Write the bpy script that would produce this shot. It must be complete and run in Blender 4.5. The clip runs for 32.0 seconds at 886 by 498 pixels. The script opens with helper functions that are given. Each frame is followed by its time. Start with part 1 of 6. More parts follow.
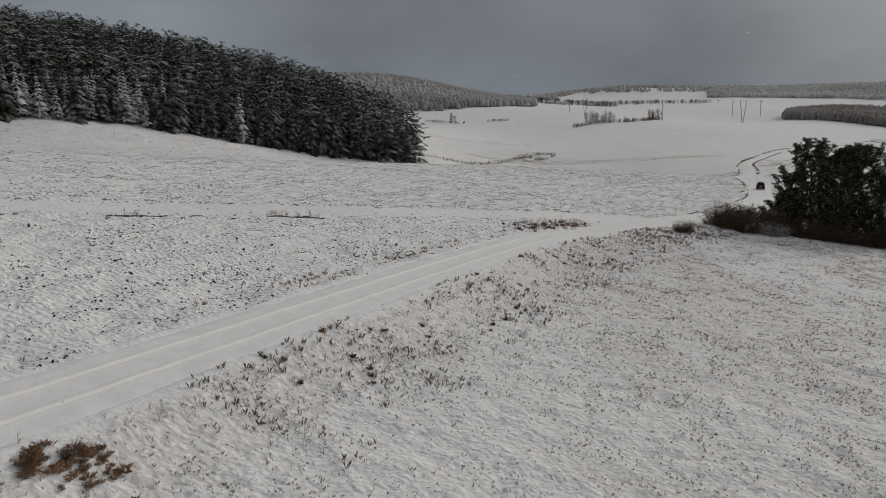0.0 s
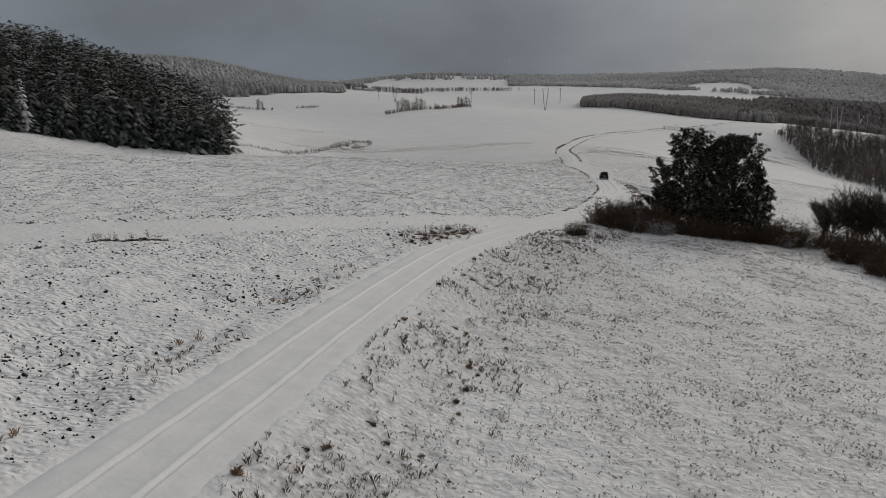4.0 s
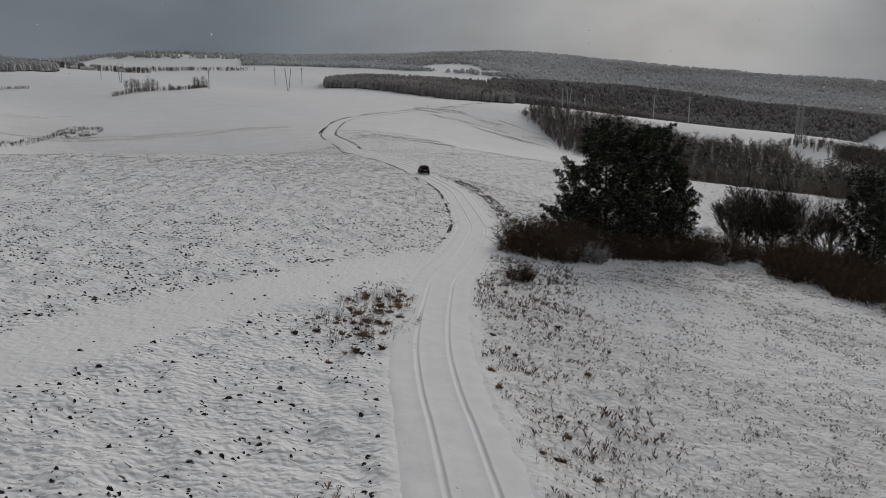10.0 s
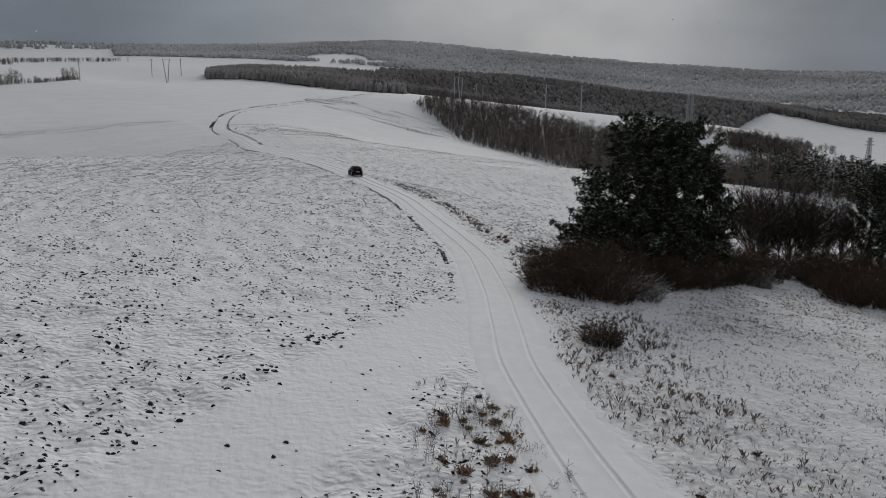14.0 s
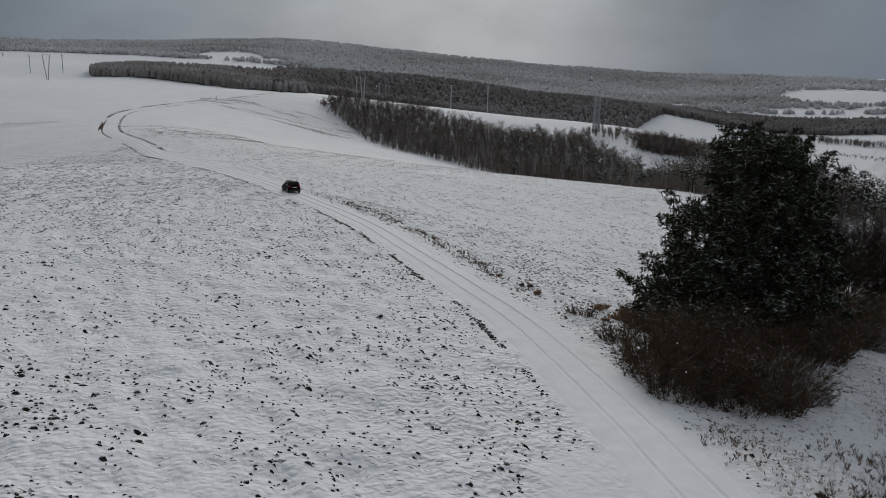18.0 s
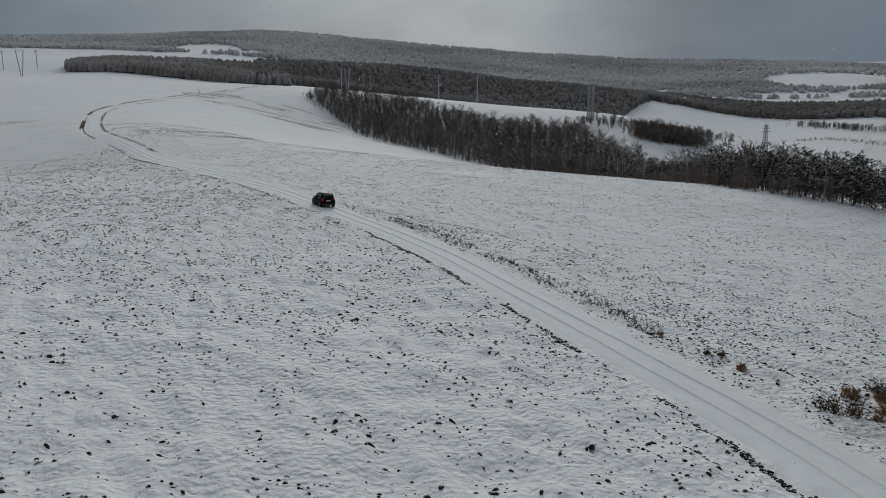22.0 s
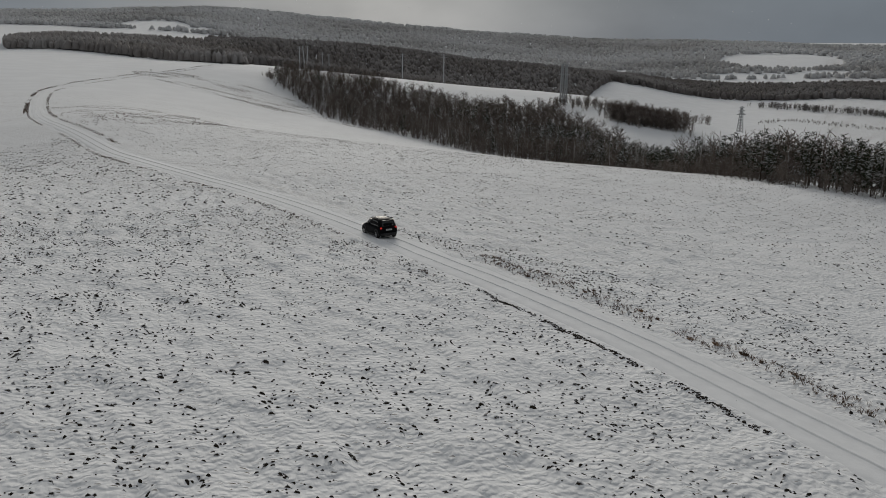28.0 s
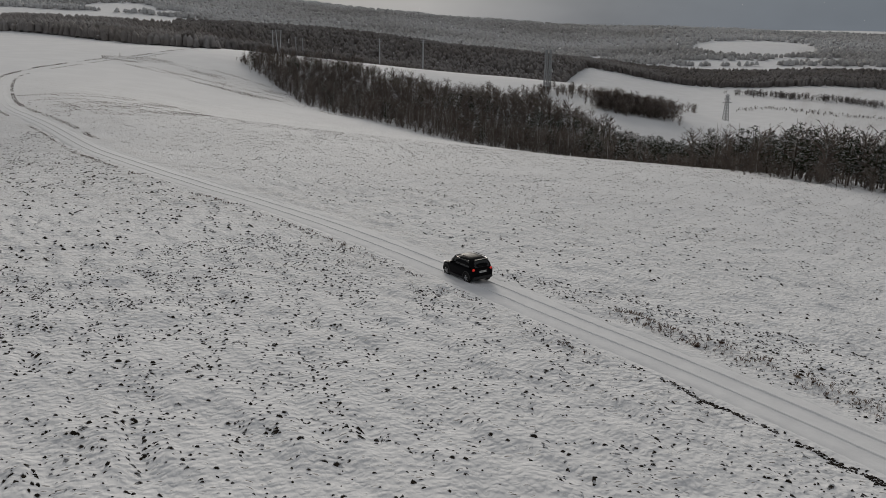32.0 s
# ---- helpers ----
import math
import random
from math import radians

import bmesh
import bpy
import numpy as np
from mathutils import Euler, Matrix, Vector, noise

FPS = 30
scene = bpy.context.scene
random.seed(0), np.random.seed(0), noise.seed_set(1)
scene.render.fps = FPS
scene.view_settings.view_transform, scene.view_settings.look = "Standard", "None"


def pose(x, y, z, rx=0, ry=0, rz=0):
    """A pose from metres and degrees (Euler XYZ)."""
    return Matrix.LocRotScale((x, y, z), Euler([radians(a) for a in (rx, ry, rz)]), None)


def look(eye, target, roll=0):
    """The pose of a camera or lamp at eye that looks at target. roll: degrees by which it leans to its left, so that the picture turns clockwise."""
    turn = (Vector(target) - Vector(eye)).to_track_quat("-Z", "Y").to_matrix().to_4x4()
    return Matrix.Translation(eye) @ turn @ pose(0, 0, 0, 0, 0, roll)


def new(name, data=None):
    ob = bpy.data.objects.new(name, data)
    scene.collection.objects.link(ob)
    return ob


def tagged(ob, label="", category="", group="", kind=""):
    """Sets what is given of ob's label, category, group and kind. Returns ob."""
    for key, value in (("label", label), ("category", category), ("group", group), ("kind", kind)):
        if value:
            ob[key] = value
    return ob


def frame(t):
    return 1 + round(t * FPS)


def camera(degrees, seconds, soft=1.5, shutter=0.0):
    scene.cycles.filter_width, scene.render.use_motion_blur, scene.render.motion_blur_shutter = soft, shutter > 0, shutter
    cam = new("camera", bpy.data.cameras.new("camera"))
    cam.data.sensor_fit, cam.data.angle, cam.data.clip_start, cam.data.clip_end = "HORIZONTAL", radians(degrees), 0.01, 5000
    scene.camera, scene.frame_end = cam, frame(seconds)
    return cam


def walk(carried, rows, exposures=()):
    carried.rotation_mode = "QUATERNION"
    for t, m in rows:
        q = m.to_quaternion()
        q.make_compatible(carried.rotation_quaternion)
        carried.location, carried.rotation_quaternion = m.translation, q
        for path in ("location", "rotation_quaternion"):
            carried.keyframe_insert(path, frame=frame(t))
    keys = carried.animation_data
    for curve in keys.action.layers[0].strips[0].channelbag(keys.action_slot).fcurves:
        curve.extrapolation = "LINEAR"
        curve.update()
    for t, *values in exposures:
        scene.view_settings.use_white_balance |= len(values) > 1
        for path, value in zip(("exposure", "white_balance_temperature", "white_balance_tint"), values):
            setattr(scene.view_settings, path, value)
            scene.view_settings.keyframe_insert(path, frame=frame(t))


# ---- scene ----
cam = camera(55.8, 32.0, soft=0.8)
PATH = [
    (0, (0.155, -1.738, 15.106), (0.161, 0.232, 14.758), -0.2),
    (0.5, (-0.675, 0.416, 15.043), (-0.591, 2.384, 14.694), -0.1),
    (1, (-1.603, 2.503, 15.166), (-1.451, 4.465, 14.809), 0.0),
    (1.5, (-2.39, 4.44, 15.263), (-2.182, 6.396, 14.902), 0.2),
    (2, (-3.166, 6.248, 15.174), (-2.916, 8.198, 14.807), 0.1),
    (2.5, (-3.791, 7.989, 15.063), (-3.463, 9.927, 14.694), 0.1),
    (3, (-4.225, 9.766, 15.014), (-3.818, 11.689, 14.642), 0.0),
    (3.5, (-4.58, 11.818, 14.966), (-4.148, 13.734, 14.591), 0.2),
    (5.5, (-5.623, 21.807, 14.836), (-5.047, 23.683, 14.451), 0.2),
    (6, (-5.814, 24.495, 14.84), (-5.192, 26.356, 14.455), 0.2),
    (6.5, (-6.0, 27.297, 14.967), (-5.328, 29.139, 14.576), 0.3),
    (7, (-6.17, 30.07, 15.051), (-5.459, 31.897, 14.653), 0.4),
    (7.5, (-6.387, 32.895, 15.022), (-5.65, 34.71, 14.622), 0.3),
    (8, (-6.54, 35.836, 14.931), (-5.733, 37.62, 14.528), 0.5),
    (8.5, (-6.667, 38.78, 14.893), (-5.8, 40.535, 14.484), 0.6),
    (9, (-6.707, 41.679, 14.718), (-5.786, 43.406, 14.308), 0.6),
    (9.5, (-6.61, 44.502, 14.58), (-5.638, 46.2, 14.167), 0.6),
    (10, (-6.514, 47.402, 14.522), (-5.497, 49.073, 14.105), 0.7),
    (10.5, (-6.376, 50.21, 14.489), (-5.315, 51.853, 14.07), 0.7),
    (11, (-6.145, 52.977, 14.438), (-5.038, 54.588, 14.015), 0.7),
    (11.5, (-5.872, 55.628, 14.388), (-4.733, 57.215, 13.961), 0.7),
    (12, (-5.474, 58.149, 14.303), (-4.271, 59.688, 13.873), 0.7),
    (12.5, (-5.075, 60.558, 14.223), (-3.811, 62.047, 13.792), 0.7),
    (13, (-4.566, 63.021, 14.195), (-3.313, 64.518, 13.757), 0.8),
    (13.5, (-3.948, 65.487, 14.021), (-2.717, 67.001, 13.582), 0.6),
    (14, (-3.255, 67.922, 13.82), (-2.023, 69.436, 13.384), 0.5),
    (14.5, (-2.563, 70.456, 13.709), (-1.317, 71.959, 13.274), 0.7),
    (16.5, (1.514, 81.091, 13.241), (2.854, 82.511, 12.809), 0.9),
    (17, (2.118, 83.685, 13.209), (3.491, 85.076, 12.782), 2.4),
    (17.5, (2.871, 86.052, 13.218), (4.27, 87.416, 12.787), 1.5),
    (18, (3.698, 88.461, 13.181), (5.108, 89.811, 12.748), 1.1),
    (18.5, (4.478, 91.063, 13.142), (5.886, 92.415, 12.705), 0.9),
    (19, (5.155, 93.676, 12.966), (6.587, 95.004, 12.532), 1.1),
    (19.5, (5.907, 96.137, 12.922), (7.369, 97.429, 12.484), 1.7),
    (20, (6.629, 98.274, 12.884), (8.097, 99.56, 12.444), 1.3),
    (20.5, (7.282, 100.277, 12.863), (8.75, 101.562, 12.424), 1.0),
    (21, (8.055, 102.342, 12.887), (9.52, 103.629, 12.441), 0.8),
    (21.5, (8.836, 104.521, 12.899), (10.296, 105.813, 12.451), 0.6),
    (22, (9.697, 106.71, 12.984), (11.133, 108.025, 12.528), 0.2),
    (22.5, (10.561, 108.906, 13.016), (12.001, 110.216, 12.556), -0.2),
    (23, (11.308, 111.184, 12.826), (12.768, 112.473, 12.371), 0.4),
    (23.5, (12.4, 113.678, 12.848), (13.87, 114.952, 12.384), 0.1),
    (24, (13.208, 115.95, 12.787), (14.693, 117.207, 12.319), 0.1),
    (24.5, (13.858, 118.336, 12.824), (15.384, 119.539, 12.35), 0.4),
    (26.5, (17.453, 126.907, 12.645), (18.994, 128.082, 12.151), 0.4),
    (27, (18.517, 129.058, 12.564), (20.049, 130.244, 12.066), 0.6),
    (27.5, (19.566, 131.176, 12.508), (21.085, 132.376, 12.007), 0.5),
    (28, (20.574, 133.473, 12.444), (22.076, 134.695, 11.942), 0.6),
    (28.5, (21.52, 135.786, 12.447), (23.027, 137.0, 11.942), 0.6),
    (29, (22.367, 138.116, 12.447), (23.89, 139.308, 11.937), 0.7),
    (29.5, (23.21, 140.343, 12.422), (24.757, 141.502, 11.907), 0.8),
    (30, (24.01, 142.548, 12.442), (25.572, 143.683, 11.92), 0.9),
    (30.5, (24.807, 144.651, 12.44), (26.37, 145.782, 11.913), 0.9),
    (31, (25.679, 146.663, 12.414), (27.232, 147.806, 11.881), 1.0),
    (31.5, (26.544, 148.644, 12.372), (28.09, 149.796, 11.839), 0.8),
    (32, (27.371, 150.558, 12.27), (28.911, 151.717, 11.736), 1.0),
]
walk(cam, [(t, look(eye, target, roll)) for t, eye, target, roll in PATH], [(0, 0.06, 6830, 10), (6, -0.04, 6730, 10), (10, -0.05, 6600, 10), (14, 0.0, 6420, 10), (19, 0.04, 6250, 9), (24, -0.10, 6130, 5), (28, -0.05, 6640, 8), (32, -0.03, 6750, 10)])

# ---- world and sun ----
SUN_AZ, SUN_EL = 46.0, 17.0
world = bpy.data.worlds.new("winter_sky")
scene.world = world
world.use_nodes = True
wn, wl = world.node_tree.nodes, world.node_tree.links
wn.clear()


def wnode(kind, **props):
    n = wn.new(kind)
    for k, v in props.items():
        if k == "op":
            n.operation = v
        elif k == "i":
            for idx, val in v.items():
                n.inputs[idx].default_value = val
    return n


def wmath(op, a, b=None, c=None):
    n = wnode("ShaderNodeMath", op=op)
    for k, v in enumerate((a, b, c)):
        if v is None:
            continue
        if isinstance(v, (int, float)):
            n.inputs[k].default_value = v
        else:
            wl.new(v, n.inputs[k])
    return n.outputs[0]


tc = wn.new("ShaderNodeTexCoord")
sep = wn.new("ShaderNodeSeparateXYZ")
wl.new(tc.outputs["Generated"], sep.inputs[0])
up = wmath("MAXIMUM", sep.outputs[2], 0.0)
# overcast dome: the zenith well brighter than the horizon
dome = wmath("MULTIPLY_ADD", up, 0.75, 1.0)
# drifting cloud, stretched along the horizon
mp = wn.new("ShaderNodeMapping")
mp.inputs["Scale"].default_value = (1.0, 1.0, 2.0)
wl.new(tc.outputs["Generated"], mp.inputs[0])
cl = wn.new("ShaderNodeTexNoise")
cl.inputs["Scale"].default_value, cl.inputs["Detail"].default_value, cl.inputs["Roughness"].default_value = 3.0, 5.0, 0.48
wl.new(mp.outputs[0], cl.inputs["Vector"])
cloud = wmath("MULTIPLY_ADD", cl.outputs[0], 1.25, 0.40)
# the glow of the veiled sun
sd = Vector((math.sin(radians(SUN_AZ)), math.cos(radians(SUN_AZ)), math.tan(radians(SUN_EL)))).normalized()
gv = wn.new("ShaderNodeVectorMath")
gv.operation = "DOT_PRODUCT"
gv.inputs[1].default_value = Vector((math.sin(radians(SUN_AZ)), math.cos(radians(SUN_AZ)), 0.19)).normalized()
wl.new(tc.outputs["Generated"], gv.inputs[0])
glow = wmath("POWER", wmath("MAXIMUM", gv.outputs["Value"], 0.0), 32.0)
glow = wmath("MULTIPLY", glow, wmath("MULTIPLY_ADD", cl.outputs[0], 1.4, 0.1))
level = wmath("MULTIPLY", wmath("MULTIPLY", dome, cloud), 0.172)
sky = wn.new("ShaderNodeTexSky")
sky.sky_type, sky.sun_disc = "NISHITA", False
sky.sun_elevation, sky.sun_rotation = radians(SUN_EL), radians(SUN_AZ)
tint = wn.new("ShaderNodeMix")
tint.data_type = "RGBA"
tint.inputs[0].default_value = 0.004
air = wn.new("ShaderNodeMix")
air.data_type = "RGBA"
air.inputs[6].default_value = (0.81, 0.958, 1.15, 1)
air.inputs[7].default_value = (0.955, 0.99, 1.045, 1)
wl.new(wmath("MULTIPLY", up, 2.2), air.inputs[0])
wl.new(air.outputs[2], tint.inputs[6])
wl.new(sky.outputs[0], tint.inputs[7])
b1 = wn.new("ShaderNodeBackground")
wl.new(tint.outputs[2], b1.inputs[0])
wl.new(level, b1.inputs[1])
b2 = wn.new("ShaderNodeBackground")
b2.inputs[0].default_value = (1.0, 0.94, 0.86, 1)
wl.new(wmath("MULTIPLY", glow, 0.42), b2.inputs[1])
ad = wn.new("ShaderNodeAddShader")
wl.new(b1.outputs[0], ad.inputs[0])
wl.new(b2.outputs[0], ad.inputs[1])
wo = wn.new("ShaderNodeOutputWorld")
wl.new(ad.outputs[0], wo.inputs[0])

sun = new("sun", bpy.data.lights.new("sun", "SUN"))
sun.data.energy, sun.data.angle, sun.data.color = 1.75, radians(22), (1.0, 0.95, 0.88)
sun.matrix_world = look(sd * 100, (0, 0, 0))


# ---- materials ----
class Nodes:
    """A short way to write a node material."""

    def __init__(self, name, rough=0.8, spec=0.3):
        self.mat = bpy.data.materials.new(name)
        self.mat.use_nodes = True
        self.t = self.mat.node_tree
        self.b = self.t.nodes["Principled BSDF"]
        self.b.inputs["Roughness"].default_value = rough
        self.b.inputs["Specular IOR Level"].default_value = spec
        self.co = self.t.nodes.new("ShaderNodeTexCoord").outputs["Object"]

    def put(self, value, socket):
        if hasattr(value, "is_linked"):
            self.t.links.new(value, socket)
        elif isinstance(value, tuple) and len(value) == 3 and socket.type == "RGBA":
            socket.default_value = (*value, 1)
        else:
            socket.default_value = value

    def node(self, kind, ins=(), out=0, **props):
        n = self.t.nodes.new(kind)
        if "op" in props:
            n.operation = props["op"]
        for k, v in ins:
            self.put(v, n.inputs[k])
        return n.outputs[out]

    def noise(self, scale, detail=4.0, rough=0.55, stretch=None, turn=0.0, vec=None):
        vec = vec or self.co
        if stretch:
            vec = self.node("ShaderNodeMapping", [(0, vec), (2, (0, 0, turn)), (3, stretch)])
        return self.node("ShaderNodeTexNoise", [("Vector", vec), ("Scale", scale), ("Detail", detail), ("Roughness", rough)])

    def math(self, op, a, b=0.0, c=0.0):
        return self.node("ShaderNodeMath", [(0, a), (1, b), (2, c)], op=op)

    def step(self, v, lo, hi):
        n = self.t.nodes.new("ShaderNodeMapRange")
        n.interpolation_type = "SMOOTHSTEP"
        for k, x in ((0, v), (1, lo), (2, hi), (3, 0.0), (4, 1.0)):
            self.put(x, n.inputs[k])
        return n.outputs[0]

    def mix(self, f, a, b):
        n = self.t.nodes.new("ShaderNodeMix")
        n.data_type = "RGBA"
        for k, x in ((0, f), (6, a), (7, b)):
            self.put(x, n.inputs[k])
        return n.outputs[2]

    def attr(self, name):
        n = self.t.nodes.new("ShaderNodeAttribute")
        n.attribute_name = name
        return n.outputs["Fac"]

    def up(self):
        """How far the surface faces the sky."""
        g = self.t.nodes.new("ShaderNodeNewGeometry").outputs["Normal"]
        return self.node("ShaderNodeSeparateXYZ", [(0, g)], 2)

    def rand(self):
        return self.t.nodes.new("ShaderNodeObjectInfo").outputs["Random"]

    def island(self):
        return self.t.nodes.new("ShaderNodeNewGeometry").outputs["Random Per Island"]

    def done(self, colour, bump=None, strength=0.4, distance=0.05):
        self.put(colour, self.b.inputs["Base Color"])
        if bump is not None:
            n = self.t.nodes.new("ShaderNodeBump")
            n.inputs["Strength"].default_value, n.inputs["Distance"].default_value = strength, distance
            self.put(bump, n.inputs["Height"])
            self.t.links.new(n.outputs[0], self.b.inputs["Normal"])
        return self.mat


SNOW = (0.80, 0.81, 0.83)


def snow_ground():
    m = Nodes("snowy_ground", 0.9, 0.08)
    soil = m.attr("soil")
    straw = m.attr("straw")
    fine = m.noise(3.1, 5, 0.6)
    grit = m.noise(11.0, 3, 0.6)
    wide = m.noise(0.06, 4, 0.5)
    snow = m.mix(m.step(wide, 0.35, 0.7), (0.76, 0.77, 0.79), SNOW)
    # turned earth showing through
    earth = m.mix(grit, (0.030, 0.024, 0.018), (0.085, 0.066, 0.046))
    e = m.step(m.math("ADD", soil, m.math("MULTIPLY_ADD", m.noise(5.0, 4, 0.7), 0.9, -0.45)), 0.34, 0.52)
    # dry grass under thin snow
    grass = m.mix(grit, (0.13, 0.102, 0.082), (0.34, 0.275, 0.22))
    g = m.step(m.math("ADD", m.math("MULTIPLY", straw, 0.42), m.math("MULTIPLY_ADD", m.noise(2.6, 7, 0.82), 2.2, -1.1)), 0.26, 0.56)
    g = m.math("MULTIPLY", g, m.step(straw, 0.03, 0.3))
    col = m.mix(m.math("MULTIPLY", g, 0.30), snow, grass)
    # far fields: thin lines of stubble and bare furrows too fine to model
    fs = m.step(m.noise(0.9, 6, 0.75, (1.0, 2.4, 1.0), 0.5), 0.50, 0.66)
    col = m.mix(m.math("MULTIPLY", m.math("MULTIPLY", fs, m.attr("stubble")), 0.8), col, (0.16, 0.13, 0.10))
    # hummocks of snow over clods and stumps, bare on the side away from the wind
    def hummocks(scale, share, seed):
        warp = m.node("ShaderNodeMapping", [(0, m.co), (1, (seed, seed * 1.7, 0)), (2, (0, 0, 0.5)), (3, (1.0, 1.1, 1.0))])
        shift = m.node("ShaderNodeTexNoise", [("Vector", warp), ("Scale", 2.6), ("Detail", 2.0)], 1)
        warp = m.node("ShaderNodeVectorMath", [(0, warp), (1, m.node("ShaderNodeVectorMath", [(0, shift), (1, (0.22, 0.22, 0))], op="MULTIPLY"))], op="ADD")
        v = m.t.nodes.new("ShaderNodeTexVoronoi")
        v.voronoi_dimensions = "2D"
        v.inputs["Scale"].default_value = scale
        m.t.links.new(warp, v.inputs["Vector"])
        rel = m.node("ShaderNodeVectorMath", [(0, warp), (1, v.outputs["Position"])], op="SUBTRACT")
        lee_ = m.t.nodes.new("ShaderNodeVectorMath")
        lee_.operation = "DOT_PRODUCT"
        m.put(rel, lee_.inputs[0])
        lee_.inputs[1].default_value = (0.47 * scale, 0.88 * scale, 0)
        d = v.outputs["Distance"]
        crescent = m.math("MULTIPLY", m.step(lee_.outputs["Value"], 0.15, 0.20), m.math("SUBTRACT", 1.0, m.step(d, 0.29, 0.33)))
        pick = m.node("ShaderNodeSeparateColor", [(0, v.outputs["Color"])], 0)
        crescent = m.math("MULTIPLY", crescent, m.step(pick, 1.0 - share, 1.0 - share + 0.12))
        return crescent, m.math("SUBTRACT", 1.0, m.step(d, 0.0, 0.62))
    c1, h1 = hummocks(1.9, 0.30, 0.0)
    c2, h2 = hummocks(3.4, 0.28, 7.3)
    clump = m.step(m.noise(0.30, 4, 0.65), 0.40, 0.58)
    sp = m.attr("specks")
    dots = m.math("MULTIPLY", m.math("MAXIMUM", c1, c2), m.math("MULTIPLY_ADD", clump, 0.75, 0.25))
    e = m.math("MAXIMUM", e, m.math("MULTIPLY", m.math("MULTIPLY", dots, m.step(sp, 0.05, 0.6)), 0.92))
    col = m.mix(e, col, earth)
    mounds = m.math("MULTIPLY", m.math("ADD", m.math("MULTIPLY", h1, 0.8), m.math("MULTIPLY", h2, 0.5)), m.math("MULTIPLY_ADD", sp, 0.40, 0.12))
    wind = m.node("ShaderNodeMapping", [(0, m.co), (2, (0, 0, radians(28)))])
    tails = m.math("MULTIPLY", m.noise(1.5, 2, 0.5, (2.0, 0.55, 1.0), 0.0, wind), 0.5)
    bump = m.math("ADD", tails, m.math("ADD", mounds, m.math("MULTIPLY", m.noise(5.0, 3, 0.6), 0.09)))
    return m.done(col, bump, 0.75, 0.17)


def road_snow():
    m = Nodes("packed_snow", 0.9, 0.08)
    wear = m.attr("wear")
    n = m.noise(1.2, 5, 0.6)
    col = m.mix(m.step(n, 0.3, 0.75), (0.74, 0.75, 0.77), (0.80, 0.81, 0.83))
    col = m.mix(m.math("MULTIPLY", wear, m.math("MULTIPLY_ADD", m.noise(5, 4), 0.5, 0.5)), col, (0.83, 0.835, 0.845))
    return m.done(col, m.noise(4.0, 6, 0.6), 0.3, 0.06)


def twig(name, a, b, snow=0.5, lo=0.35, hi=0.7, scale=2.0):
    """Bark, twigs or needles with snow lying on what faces up."""
    m = Nodes(name, 0.85, 0.15)
    n = m.noise(scale, 4, 0.6)
    col = m.mix(m.step(n, 0.3, 0.7), a, b)
    lie = m.step(m.math("ADD", m.up(), m.math("MULTIPLY_ADD", n, 1.2, -0.6)), lo, hi)
    return m.done(m.mix(m.math("MULTIPLY", lie, snow), col, (0.78, 0.79, 0.81)), m.noise(scale * 9, 3), 0.3, 0.02)


def wood_far(name, a, b, snow, lo=0.1, hi=0.8, scale=0.05):
    """Far woods: each crown its own tone, dusted with snow; hazy ones get paler tones."""
    m = Nodes(name, 0.9, 0.1)
    r = m.island()
    col = m.mix(r, a, b)
    n = m.noise(scale, 5, 0.6)
    patch = m.noise(scale * 0.12, 3, 0.5)
    lie = m.step(m.math("ADD", m.up(), m.math("MULTIPLY_ADD", n, 1.4, -0.7)), lo, hi)
    lie = m.math("MULTIPLY", lie, m.step(patch, 0.25, 0.7))
    return m.done(m.mix(m.math("MULTIPLY", lie, snow), col, (0.74, 0.75, 0.77)))


def plain(name, colour, rough=0.5, spec=0.5, metal=0.0, vary=0.15, scale=6.0):
    m = Nodes(name, rough, spec)
    m.b.inputs["Metallic"].default_value = metal
    n = m.noise(scale, 4)
    dark = tuple(c * (1 - vary) for c in colour)
    return m.done(m.mix(n, dark, tuple(min(1, c * (1 + vary)) for c in colour)))


M_GROUND, M_ROAD = snow_ground(), road_snow()
M_NEEDLE = twig("pine_needles", (0.016, 0.021, 0.011), (0.044, 0.050, 0.025), 0.8, 0.66, 1.04, 1.2)
M_SPRUCE = twig("spruce_needles", (0.020, 0.026, 0.020), (0.042, 0.050, 0.038), 0.5, 0.66, 1.15, 1.6)
M_LARCH = twig("larch_twigs", (0.085, 0.072, 0.062), (0.15, 0.13, 0.115), 0.78, 0.2, 0.9, 0.5)
M_BARK = twig("bark", (0.045, 0.034, 0.027), (0.10, 0.078, 0.06), 0.5, 0.6, 1.0, 3.0)
M_TWIG = twig("bare_twigs", (0.034, 0.026, 0.021), (0.070, 0.055, 0.045), 0.4, 0.45, 0.9, 2.0)
M_COPSE = twig("copse_twigs", (0.105, 0.086, 0.074), (0.205, 0.172, 0.150), 0.18, 0.4, 1.0, 0.35)
M_BRUSH = twig("brush_twigs", (0.052, 0.034, 0.023), (0.11, 0.075, 0.05), 0.4, 0.6, 1.1, 2.0)
M_FROST = twig("snowy_twigs", (0.12, 0.10, 0.085), (0.2, 0.17, 0.15), 0.95, 0.0, 0.6, 3.0)
M_STRAW = twig("dry_grass", (0.27, 0.190, 0.130), (0.45, 0.34, 0.25), 0.35, 0.6, 1.1, 4.0)
M_HAY = twig("meadow_hay", (0.105, 0.074, 0.058), (0.25, 0.186, 0.146), 0.3, 0.6, 1.1, 4.0)
M_RUST = twig("rusty_grass", (0.23, 0.135, 0.075), (0.42, 0.27, 0.16), 0.35, 0.6, 1.1, 4.0)
